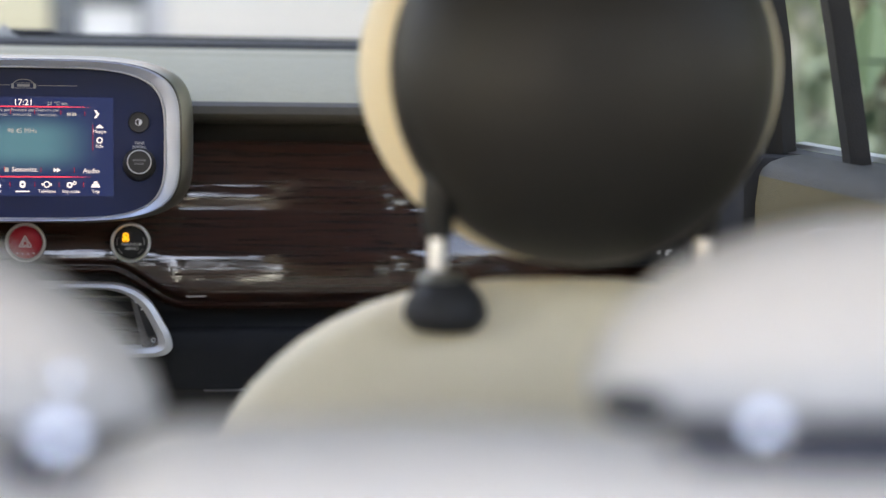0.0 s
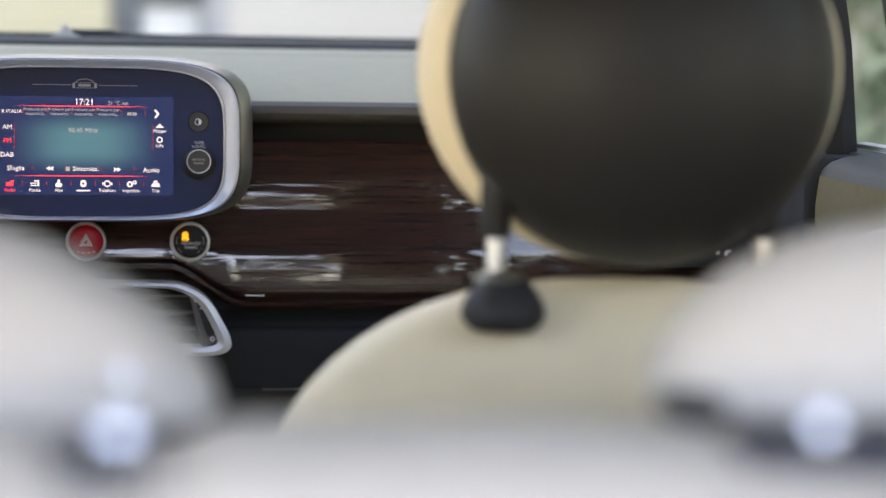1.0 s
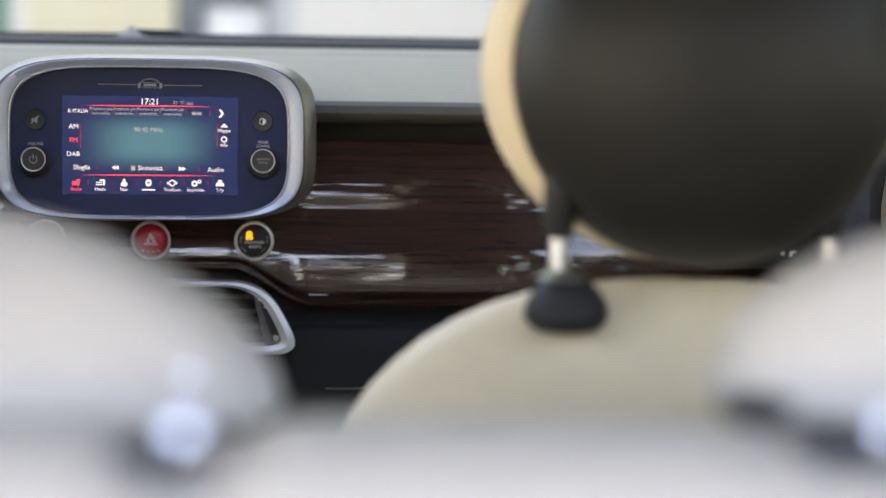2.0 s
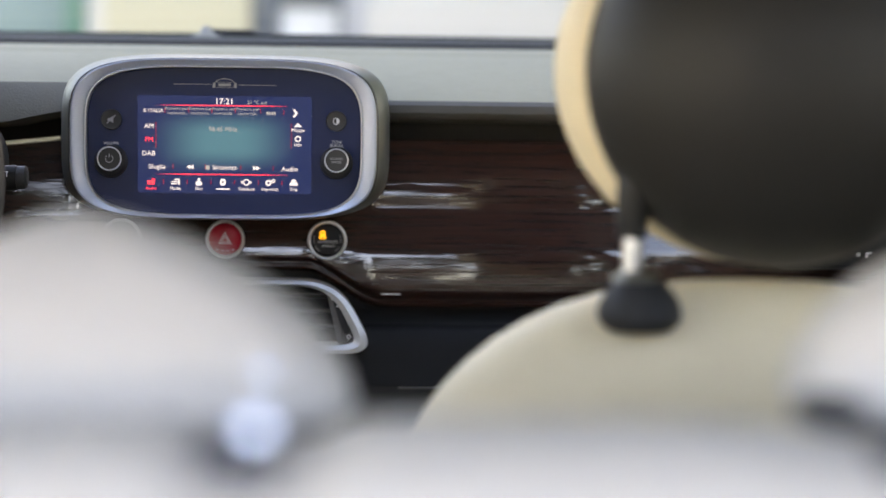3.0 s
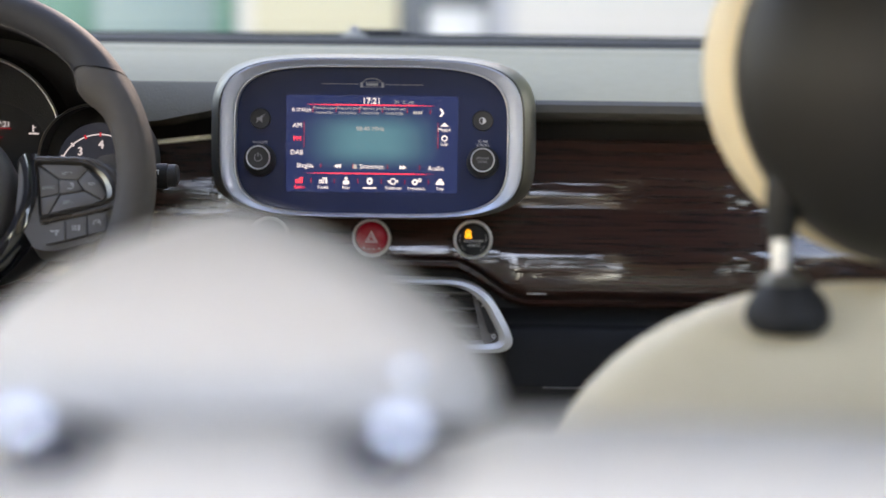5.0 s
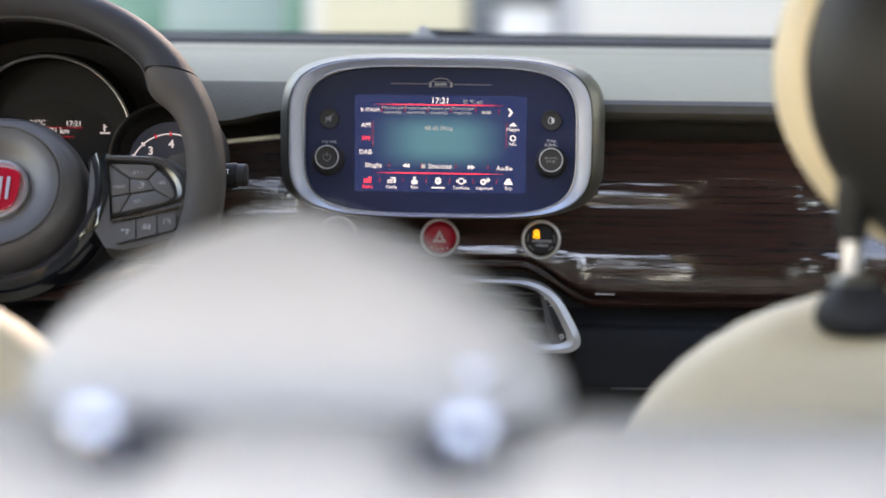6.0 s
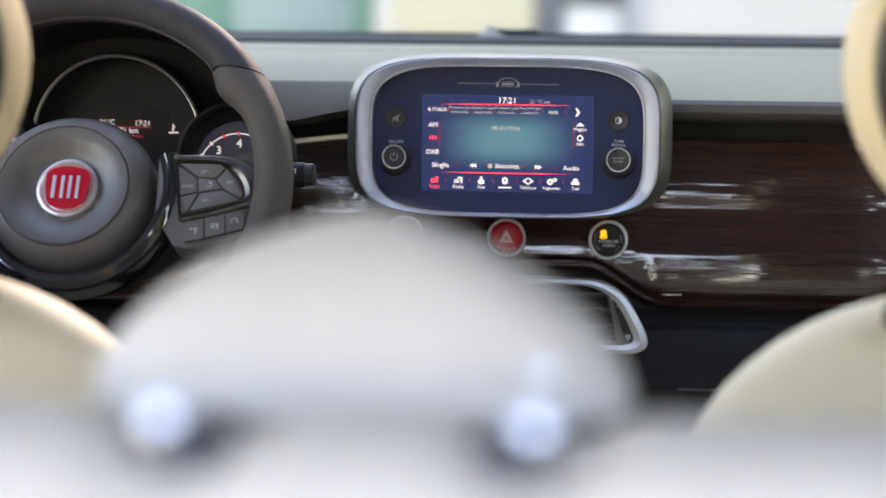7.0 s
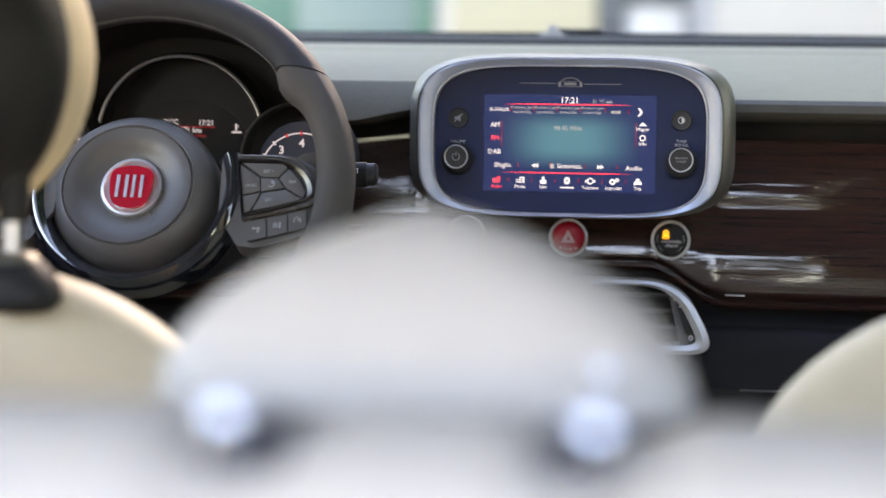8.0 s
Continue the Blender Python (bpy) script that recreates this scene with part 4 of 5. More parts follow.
    for s in (-1, 1):
        part("car_lamp", bars((0.0015 + s * 0.0098 - 0.0012, 0.0015 + s * 0.0098 + 0.0012, 1.1180, 1.1226), y=1.7503), M_DIM, em)
    # knobs and round keys
    for x, z, left in ((-0.1028, 1.0522, True), (0.1052, 1.0525, False)):
        k = part("knob", lathe([(0.0152, -0.001), (0.0150, 0.004), (0.0138, 0.0110), (0.0118, 0.0140), (0.0108, 0.0148)], facing(x, 1.7505, z - 0.0030)), M_BLACK, u, "black turning knob")
        part("knob_ring", lathe([(0.0100, 0.0150), (0.0110, 0.0149), (0.0113, 0.0157), (0.0108, 0.0165), (0.0102, 0.0164), (0.0100, 0.0155), (0.0100, 0.0150)], facing(x, 1.7505, z)), M_SATIN, k, "bright ring")
        part("knob_cap", lathe([(0.0, 0.0152), (0.0060, 0.0155), (0.0098, 0.0158), (0.0100, 0.0130)], facing(x, 1.7505, z)), M_KNOB, k)
        yk = 1.7346
        if left:
            part("power_sign", tube([(x + 0.0034 * math.sin(a), yk, z + 0.0034 * math.cos(a)) for a in spread_x(0.6, 5.68, 16)], 0.0004, 6), M_DIM, k)
            part("power_bar", bars((x - 0.0004, x + 0.0004, z + 0.0008, z + 0.0044), y=yk + 0.0002), M_DIM, k)
            words("lettering", "VOLUME", 0.0036, facing(x, 1.7502, 1.0658), M_MARK, panel)
        else:
            words("lettering", "BROWSE", 0.0030, facing(x, yk, z + 0.0015), M_DIM, k)
            words("lettering", "ENTER", 0.0030, facing(x, yk, z - 0.0018), M_DIM, k)
            words("lettering", "TUNE", 0.0036, facing(x, 1.7502, 1.0690), M_MARK, panel)
            words("lettering", "SCROLL", 0.0036, facing(x, 1.7502, 1.0655), M_MARK, panel)
    for x, z in ((-0.1025, 1.0878), (0.1048, 1.0884)):
        k = part("round_key", lathe([(0.0096, -0.001), (0.0096, 0.001), (0.0088, 0.0024), (0.0070, 0.0018), (0.0, 0.0012)], facing(x, 1.7505, z)), M_KNOB, u, "black round key")
        if x > 0:
            part("symbol", prism([(x + 0.0030 * math.sin(a), z + 0.0030 * math.cos(a)) for a in spread_x(0, math.pi, 12)], 1.7485, 1.7492), M_MARK, k)
            part("symbol", tube([(x - 0.0030 * math.sin(a), 1.7488, z + 0.0030 * math.cos(a)) for a in spread_x(0, math.pi, 10)], 0.0004, 6), M_MARK, k)
        else:
            part("symbol", prism([(x - 0.0035, z - 0.0014), (x - 0.0035, z + 0.0012), (x - 0.0012, z + 0.0012), (x + 0.0018, z + 0.0034), (x + 0.0018, z - 0.0034), (x - 0.0012, z - 0.0014)], 1.7485, 1.7492), M_DIM, k)
            part("symbol", tube([(x - 0.0040, 1.7484, z - 0.0036), (x + 0.0040, 1.7484, z + 0.0040)], 0.00045, 6), M_DIM, k)


build_display()


# ---- instruments ----
def build_cluster():
    c = thing("instrument_cluster", (-0.36, 1.74, 1.06), "black hooded instrument cluster with one large and two small dials", "instruments")
    cx = -0.360
    # hood: an arch open to the driver
    def arch(a, b, y, n=2.0):
        return [(cx + a * math.copysign(abs(math.cos(t)) ** (2 / n), math.cos(t)), y, 1.03 + b * abs(math.sin(t)) ** (2 / n)) for t in spread_x(0, math.pi, 40)]
    part("hood", grid([arch(0.150, 0.140, 1.80), arch(0.162, 0.160, 1.70), arch(0.172, 0.168, 1.620), arch(0.168, 0.165, 1.614), arch(0.164, 0.160, 1.622), arch(0.152, 0.130, 1.74)]), M_DEEP, c, "black grained instrument hood")
    part("back_plate", prism([(p[0], p[2]) for p in arch(0.151, 0.139, 1.742)], 1.742, 1.76), M_DEEP, c)
    part("column_cover", grid([[(cx + 0.01 + 0.055 * math.cos(t), y, 0.985 + s * 0.05 * math.sin(t)) for t in spread_x(0, 2 * math.pi * 23 / 24, 23)] for y, s in ((1.56, 0.8), (1.60, 1.0), (1.80, 1.15))], close_u=True, caps=True), M_BLACK, c)

    def dial(x, z, r, ring_mat, name, label, y=1.735):
        m = facing(x, y, z)
        d_ = part(name, lathe([(r * 0.97, 0.000), (r * 0.975, 0.020), (r * 1.0, 0.030), (r * 1.03, 0.030), (r * 1.05, 0.024), (r * 1.05, -0.01)], m, 64), M_DEEP, c, label)
        part("dial_rim", lathe([(r * 0.985, 0.0285), (r * 0.992, 0.0318), (r * 1.012, 0.0325), (r * 1.03, 0.0300), (r * 1.0, 0.0295), (r * 0.985, 0.0285)], m, 64), ring_mat, d_, "bright rim")
        part("dial_face", lathe([(0.0, 0.0015), (r * 0.97, 0.0015), (r * 0.97, -0.002)], m, 64), M_DEEP, d_)
        return d_
    big = dial(cx + 0.0015, 1.0627, 0.0792, M_SATIN, "main_dial", "large dial with a display")
    Y = 1.7328
    part("display", prism(sup(0.062, 0.050, 2.2, 48, cx, 1.052), 1.7331, 1.7337), material("dim_display", (0.011, 0.011, 0.013), 0.3, vary=0.05, spec=0.2), big)
    words("lettering", "21°C", 0.0070, facing(cx - 0.0150, Y, 1.0803), M_DIAL_LIT, big, bold=0.0001)
    words("lettering", "17:21", 0.0070, facing(cx + 0.0191, Y, 1.0798), M_DIAL_LIT, big, bold=0.0001)
    words("lettering", "471 km", 0.0072, facing(cx + 0.0040, Y, 1.0728), M_DIAL_LIT, big, bold=0.0001)
    part("red_rule", bars((cx - 0.009, cx + 0.028, 1.0758, 1.0763), (cx - 0.006, cx + 0.020, 1.0674, 1.0679), y=Y), M_RED_DIM, big)
    part("coolant_sign", bars((cx + 0.0475, cx + 0.0490, 1.0730, 1.0795), (cx + 0.0440, cx + 0.0535, 1.0708, 1.0724), (cx + 0.0490, cx + 0.0510, 1.0768, 1.0776), y=Y), M_DIAL_LIT, big)
    words("lettering", "H", 0.0055, facing(cx + 0.0600, Y, 1.0715), M_DIAL_LIT, big)
    part("gauge_arc", tube([(cx + 0.0625 * math.cos(a), Y, 1.0545 + 0.0625 * math.sin(a)) for a in spread_x(0.02, 0.20, 6)], 0.0011, 6), M_RED_DIM, big)
    part("gauge_arc", tube([(cx + 0.0625 * math.cos(a), Y, 1.0545 + 0.0625 * math.sin(a)) for a in spread_x(-0.22, -0.01, 6)], 0.0008, 6), M_DIAL_LIT, big)
    for s in (1, -1):
        x0, z0, r = cx + s * 0.1185, 1.0493, 0.0500
        sm = dial(x0, z0, r, M_KEYFRAME, "side_dial", "small dial with white numerals", 1.700)
        Y = 1.6978
        part("dial_glow", prism(sup(0.040, 0.040, 2, 40, x0, z0 - 0.006), Y + 0.0003, Y + 0.0009), M_DIAL_BLUE, sm, "softly lit blue dial middle")
        part("scale_arc", tube([(x0 + 0.0388 * math.cos(a), Y, z0 - 0.0155 + 0.0388 * math.sin(a)) for a in spread_x(0.45, 2.7, 28)], 0.0008, 6), M_DIAL_LIT, sm)
        for k in range(7):
            a = lerp(0.5, 2.65, k / 6)
            part("scale_mark", tube([(x0 + q * math.cos(a), Y - 0.0006, z0 - 0.0155 + q * math.sin(a)) for q in (0.0368, 0.0408)], 0.0010, 6), M_RED_DIM if k in (2, 3, 4) else M_DIAL_LIT, sm)
        if s == 1:
            words("lettering", "3", 0.0105, facing(x0 - 0.0186, Y - 0.0008, 1.0567), M_DIAL_LIT, sm, bold=0.0003)
            words("lettering", "4", 0.0105, facing(x0 + 0.0005, Y - 0.0008, 1.0632), M_DIAL_LIT, sm, bold=0.0003)
        else:
            part("numeral", bars((x0 + 0.004, x0 + 0.009, 1.054, 1.062), (x0 + 0.0135, x0 + 0.0185, 1.049, 1.057), y=Y - 0.0008), M_DIAL_LIT, sm)


def build_stalk():
    s = thing("wiper_stalk", (-0.19, 1.63, 1.04), "black wiper stalk behind the steering wheel", "stalk")
    part("lever", tube([(-0.30, 1.66, 1.030), (-0.22, 1.64, 1.036), (-0.195, 1.635, 1.0385)], [0.007, 0.008, 0.009], 14), M_BLACK, s)
    g = part("grip", grid([[(x, 1.630 + r * math.cos(a), 1.0385 + (x + 0.18) * 0.05 + r * 1.15 * math.sin(a)) for a in spread_x(0, 2 * math.pi * 23 / 24, 23)]
                           for x, r in ((-0.200, 0.0085), (-0.196, 0.0095), (-0.170, 0.0098), (-0.168, 0.0092))], close_u=True, caps=True), M_DARK, s)
    part("end_cap", grid([[(x, 1.630 + r * math.cos(a), 1.0387 + (x + 0.18) * 0.05 + r * 1.15 * math.sin(a)) for a in spread_x(0, 2 * math.pi * 23 / 24, 23)]
                          for x, r in ((-0.1678, 0.0086), (-0.161, 0.0086), (-0.1590, 0.0066))], close_u=True, caps=True), M_BLACK, s)
    part("wiper_sign", bars((-0.183, -0.174, 1.0440, 1.0447), (-0.181, -0.177, 1.0415, 1.0422), (-0.1755, -0.1748, 1.0405, 1.0450), y=1.6203), M_MARK, g)


build_cluster()
build_stalk()


# ---- steering wheel ----
def build_wheel():
    w = thing("steering_wheel", (-0.343, 1.50, 1.032), "black leather steering wheel with pale stitching and a red badge", "steering wheel", turn=(63.5, 0, 0))
    R = 0.1715

    def thumb(t):
        return 1 + 0.30 * math.exp(-((math.cos(t) ** 2 - 0.66) / 0.11) ** 2) * (math.sin(t) > 0)

    def slant(a):
        """The two seams in the leather lie askew: they reach further round on the inside."""
        return radians(5.5) * (math.exp(-((a - S0) / 0.35) ** 2) - math.exp(-((a - S1) / 0.35) ** 2))

    def rim(a0, a1, n, fat=0.0):
        rows = []
        for t in spread_x(a0, a1, n):
            row = []
            for p in [2 * math.pi * k / 24 for k in range(24)]:
                a = t - slant(t) * math.cos(p)
                # thumb rests swell the rim near the spokes
                swell = thumb(a)
                r = R + (0.0155 + fat) * swell * math.cos(p) - (swell - 1) * 0.0155
                row.append((r * math.cos(a), r * math.sin(a), (0.0180 + fat) * math.sin(p)))
            rows.append(row)
        return rows
    S0, S1 = radians(38), radians(142)
    part("rim_top", grid(rim(S0 + 0.008, S1 - 0.008, 48), close_u=True, caps=True), M_LEATHER, w, "smooth black leather rim", local=True)
    part("rim_grip", grid(rim(radians(-50), S0 - 0.008, 44, 0.0004), close_u=True, caps=True), M_LEATHER_2, w, "grey-black leather grip", local=True)
    part("rim_grip", grid(rim(S1 + 0.008, radians(230), 44, 0.0004), close_u=True, caps=True), M_LEATHER_2, w, "grey-black leather grip", local=True)
    part("rim_bottom", grid(rim(radians(231), radians(309), 34), close_u=True, caps=True), M_LEATHER, w, local=True)
    for a in (S0, S1):
        part("rim_seam", grid(rim(a - 0.009, a + 0.009, 2, -0.0016), close_u=True, caps=True), M_RUBBER, w, local=True)
    # cross stitches along the inner edge
    st = []
    for k in range(104):
        t = lerp(radians(37), radians(143), k / 103)
        for dz, da in ((-0.0026, 0.0045), (0.0026, -0.0045)):
            q = []
            for e in (-1, 1):
                ang = t + e * da * (1 if dz > 0 else -1) * 0.9
                rr = R - 0.0162 - 0.031 * (thumb(t) - 1)
                q.append((rr * math.cos(ang), rr * math.sin(ang), 0.0045 + dz * 0.5 + e * 0.0008))
            st.append(tube(q, 0.00032, 5))
    part("stitching", join(*st), M_STITCH, w, "pale grey stitching", local=True)

    # airbag cover
    prof = [(0.0, 0.0165), (0.026, 0.0165), (0.031, 0.0175), (0.036, 0.0206), (0.0415, 0.0238), (0.0475, 0.0257), (0.0527, 0.0262), (0.0538, 0.0244), (0.0552, 0.0256), (0.061, 0.0225), (0.0665, 0.0165), (0.0705, 0.0080), (0.0722, -0.004), (0.0717, -0.022)]
    pad = part("airbag_cover", lathe(prof, pose(-0.0040, 0.0030, -0.028) @ Matrix.Diagonal((1.02, 0.985, 1, 1)), 64), M_PAD, w, "black airbag cover with a round groove", local=True)
    inner = pose(-0.0025, 0.0032, -0.0402)
    part("badge_ring", lathe([(0.0, 0.0305), (0.0215, 0.0310), (0.0232, 0.0328), (0.0256, 0.0325), (0.0266, 0.0300), (0.0266, 0.0285)], inner, 48), M_POST, pad, "bright badge ring", local=True)

    def flat(pts, z0, z1):
        bm = bmesh.new()
        f = bm.faces.new([bm.verts.new((x, y, z0)) for x, y in pts])
        out = bmesh.ops.extrude_face_region(bm, geom=[f])
        bmesh.ops.translate(bm, verts=[g for g in out["geom"] if isinstance(g, bmesh.types.BMVert)], vec=(0, 0, z1 - z0))
        bm.transform(seat_pose[0])
        return bm
    seat_pose = [inner]
    shield = rounded([(-0.0182, 0.0150, 0.007), (0, 0.0200, 0.02), (0.0182, 0.0150, 0.007), (0.0184, -0.003, 0.01), (0.0140, -0.0165, 0.006), (0, -0.0205, 0.012), (-0.0140, -0.0165, 0.006), (-0.0184, -0.003, 0.01)], 5)
    part("badge_shield", flat(shield, 0.0308, 0.0335), M_ENAMEL, pad, "red enamel shield", local=True)
    bar = [(-0.0125, -0.0095, 0.010), (-0.0050, -0.0022, 0.010), (0.0012, 0.0040, 0.010), (0.0078, 0.0106, 0.010)]
    for x0, x1, h in bar:
        part("badge_bar", flat([(x0, -0.0100), (x1, -0.0100), (x1, h), (x0, h)], 0.0334, 0.0345), M_SATIN, pad, "raised silver bar", local=True)
    part("airbag_mark", flat([(-0.010, -0.0640), (0.012, -0.0640), (0.012, -0.0622), (-0.010, -0.0622)], 0.0195, 0.0204), M_DARK, pad, local=True)
    part("horn_mark", flat([(-0.0640, 0.010), (-0.0590, 0.008), (-0.0590, 0.016), (-0.0640, 0.014)], 0.0215, 0.0222), M_DIM, pad, local=True)

    seat_pose[0] = pose(0.005, -0.001, -0.010)
    # glossy collar round the cover, bright along its lower edge
    def arc(r0, r1, z0, z1, a0, a1, n=48):
        rows = []
        for t in spread_x(a0, a1, n):
            rows.append([(r * math.cos(t) + 0.001, r * math.sin(t) + 0.002, z - 0.010) for r, z in ((r0, z0 - 0.02), (r0, z0 - 0.005), (lerp(r0, r1, 0.2), z0 + 0.001), (lerp(r0, r1, 0.5), z1 - 0.003), (lerp(r0, r1, 0.8), z0 + 0.001), (r1, z0 - 0.005), (r1, z0 - 0.02))])
        return grid(rows)
    part("collar", arc(0.0735, 0.0930, 0.004, 0.0125, radians(150), radians(382)), M_PIANO, w, "gloss black collar", local=True)
    # only the trim's bright stretch is built; the highlight's crescent is put into its shape
    part("collar_trim", tube([(0.0825 * math.cos(t) + 0.001, 0.0825 * math.sin(t) + 0.002, 0.0020) for t in spread_x(radians(168), radians(236), 40)], [0.0004 + 0.0014 * math.sin(math.pi * k / 40) for k in range(41)], 8), M_SATIN, w, "thin bright trim, shaped to its highlight", local=True)

    # spokes with their keys
    for s in (1, -1):
        def side(pts):
            return [(s * x, y) for x, y in pts]

        def hoop(outer, inner, *steps):
            """A raised frame between two outlines, through (share of the way inwards, height) steps."""
            bm = grid([[(s * lerp(a[0], b[0], f), lerp(a[1], b[1], f), h) for a, b in zip(outer, inner)] for f, h in steps], close_u=True)
            bm.transform(seat_pose[0])
            return bm
        out = rounded([(0.068, 0.0336, 0.003), (0.128, 0.0345, 0.016), (0.1530, 0.0205, 0.012), (0.1625, 0.0005, 0.012), (0.1540, -0.0130, 0.008), (0.1495, -0.0300, 0.012), (0.1380, -0.0385, 0.012), (0.1040, -0.0490, 0.008), (0.088, -0.0470, 0.004), (0.070, -0.02, 0.004)], 5)
        sp = part("spoke", flat(side(out), -0.018, 0.0045), M_KEY, w, "dark grey spoke", local=True)
        rim_o = rounded([(0.0800, 0.0328, 0.003), (0.1265, 0.0328, 0.018), (0.1500, 0.0205, 0.012), (0.1600, 0.0005, 0.012), (0.1515, -0.0105, 0.010), (0.1210, -0.0190, 0.01), (0.0905, -0.0262, 0.003)], 6)
        rim_m = rounded([(0.0818, 0.0300, 0.003), (0.1245, 0.0300, 0.017), (0.1445, 0.0182, 0.011), (0.1530, 0.0003, 0.011), (0.1460, -0.0080, 0.009), (0.1195, -0.0163, 0.01), (0.0910, -0.0238, 0.003)], 6)
        rim_i = rounded([(0.0830, 0.0262, 0.003), (0.1225, 0.0262, 0.015), (0.1375, 0.0140, 0.010), (0.1435, -0.0010, 0.009), (0.1390, -0.0068, 0.008), (0.1170, -0.0140, 0.01), (0.0915, -0.0208, 0.003)], 6)
        part("key_surround", hoop(rim_o, rim_m, (0, 0.0040), (0, 0.0075), (0.5, 0.0086), (1, 0.0080), (1, 0.0040)), M_SURROUND, sp, "satin black surround", local=True)
        part("key_frame", hoop(rim_m, rim_i, (0, 0.0040), (0, 0.0080), (0.45, 0.0098), (0.9, 0.0076), (1, 0.0040)), M_KEYFRAME, sp, "bright-edged key frame", local=True)
        part("key_bed", flat(side(rim_i), 0.0045, 0.0056), M_RUBBER, sp, local=True)
        keys = {
            "up": [(0.0866, 0.0252), (0.1205, 0.0252), (0.1245, 0.0212), (0.1175, 0.0128), (0.1037, 0.0130)],
            "back": [(0.0846, 0.0236), (0.1022, 0.0118), (0.1037, 0.0003), (0.0894, -0.0032)],
            "next": [(0.1255, 0.0203), (0.1350, 0.0110), (0.1416, -0.0008), (0.1395, -0.0046), (0.1246, 0.0034), (0.1185, 0.0118)],
            "down": [(0.1056, -0.0016), (0.1238, 0.0020), (0.1386, -0.0056), (0.1328, -0.0082), (0.0985, -0.0172)],
            "corner": [(0.0896, -0.0044), (0.1040, -0.0014), (0.0970, -0.0176), (0.0918, -0.0192)],
            "centre": [(0.1032, 0.0117), (0.1172, 0.0115), (0.1233, 0.0032), (0.1048, -0.0003)],
        }
        for name, pts in keys.items():
            bm = flat(side(pts), 0.0050, 0.0082 if name == "centre" else 0.0076)
            bmesh.ops.bevel(bm, geom=bm.edges[:], offset=0.0004, segments=2, affect="EDGES", profile=0.5)
            part("key", bm, M_KEY, sp, local=True, smooth=30)
        if s == 1:
            for text, x, y in (("SET +", 0.1089, 0.0180), ("RES", 0.1297, 0.0090), ("SET -", 0.1118, -0.0075), ("CANC", 0.0950, 0.0050)):
                words("lettering", text, 0.0036, seat_pose[0] @ pose(x, y, 0.0078, 0, 0, 4), M_DIM, sp, local=True)
            part("key_symbol", tube([seat_pose[0] @ Vector((0.1125 + 0.0026 * math.cos(a), 0.0066 + 0.0026 * math.sin(a), 0.0083)) for a in spread_x(-2.4, 2.0, 14)], 0.0004, 5), M_DIM, sp, local=True)
            part("key_symbol", tube([seat_pose[0] @ Vector(v) for v in ((0.1125, 0.0066, 0.0083), (0.1150, 0.0088, 0.0083))], 0.0005, 5), M_DIM, sp, local=True)

        def edge(x, low):
            """Upper or lower edge of the three small keys."""
            return (-0.0441 + (x - 0.0972) * 0.272) if low else (-0.0278 + (x - 0.0940) * 0.255)
        bed = rounded([(0.0935, edge(0.0935, False) + 0.0008, 0.006), (0.1440, edge(0.1440, False) + 0.0008, 0.006), (0.1454, edge(0.1454, True) - 0.0008, 0.006), (0.0966, edge(0.0966, True) - 0.0008, 0.006)], 5)
        part("key_bed", flat(side(bed), 0.0040, 0.0050), M_RUBBER, sp, local=True)
        ends = ((0.0945, 0.1108, 0.0035, 0.0006), (0.1118, 0.1276, 0.0006, 0.0006), (0.1286, 0.1432, 0.0006, 0.0035))
        for k, (x0, x1, ra, rb) in enumerate(ends):
            tip = rounded([(x0, edge(x0, False), ra), (x1, edge(x1, False), rb), (x1 + 0.0016, edge(x1 + 0.0016, True), rb), (x0 + 0.0020, edge(x0 + 0.0020, True), ra)], 4)
            part("key", flat(side(tip), 0.0045, 0.0072), M_KEY, sp, local=True, smooth=0)
            xm = (x0 + x1) / 2 + 0.001
            ym = (edge(xm, False) + edge(xm, True)) / 2
            if k == 2:
                part("key_symbol", tube([seat_pose[0] @ Vector((s * (xm + 0.0028 * math.cos(a)), ym + 0.0028 * math.sin(a), 0.0073)) for a in spread_x(-0.6, 3.75, 14)], 0.0004, 5), M_DIM, sp, local=True)
                part("key_symbol", tube([seat_pose[0] @ Vector(v) for v in ((s * xm, ym, 0.0073), (s * (xm + 0.0022), ym + 0.0014, 0.0073))], 0.0004, 5), M_DIM, sp, local=True)
                continue
            strips = [(-0.0034, 0.0004, 0.0012, 0.0020), (-0.0034, 0.0004, -0.0004, 0.0004), (-0.0034, 0.0004, -0.0020, -0.0012), (0.0014, 0.0030, -0.0024, 0.0024)] if k else [(-0.0034, -0.0008, 0.0006, 0.0020), (0.0000, 0.0032, 0.0008, 0.0022), (0.0010, 0.0022, -0.0024, 0.0004)]
            part("key_symbol", join(*[flat(side([(xm + a, ym + c), (xm + b, ym + c), (xm + b, ym + d), (xm + a, ym + d)]), 0.0070, 0.0074) for a, b, c, d in strips]), M_DIM, sp, local=True)
        # arm that meets the rim
        part("spoke_arm", flat([(s * x, y) for x, y in rounded([(0.128, 0.0350, 0.01), (0.168, 0.0420, 0.01), (0.170, -0.045, 0.01), (0.135, -0.056, 0.01), (0.144, -0.02, 0.01)], 5)], -0.012, 0.0036), M_LEATHER_2, sp, local=True)


build_wheel()


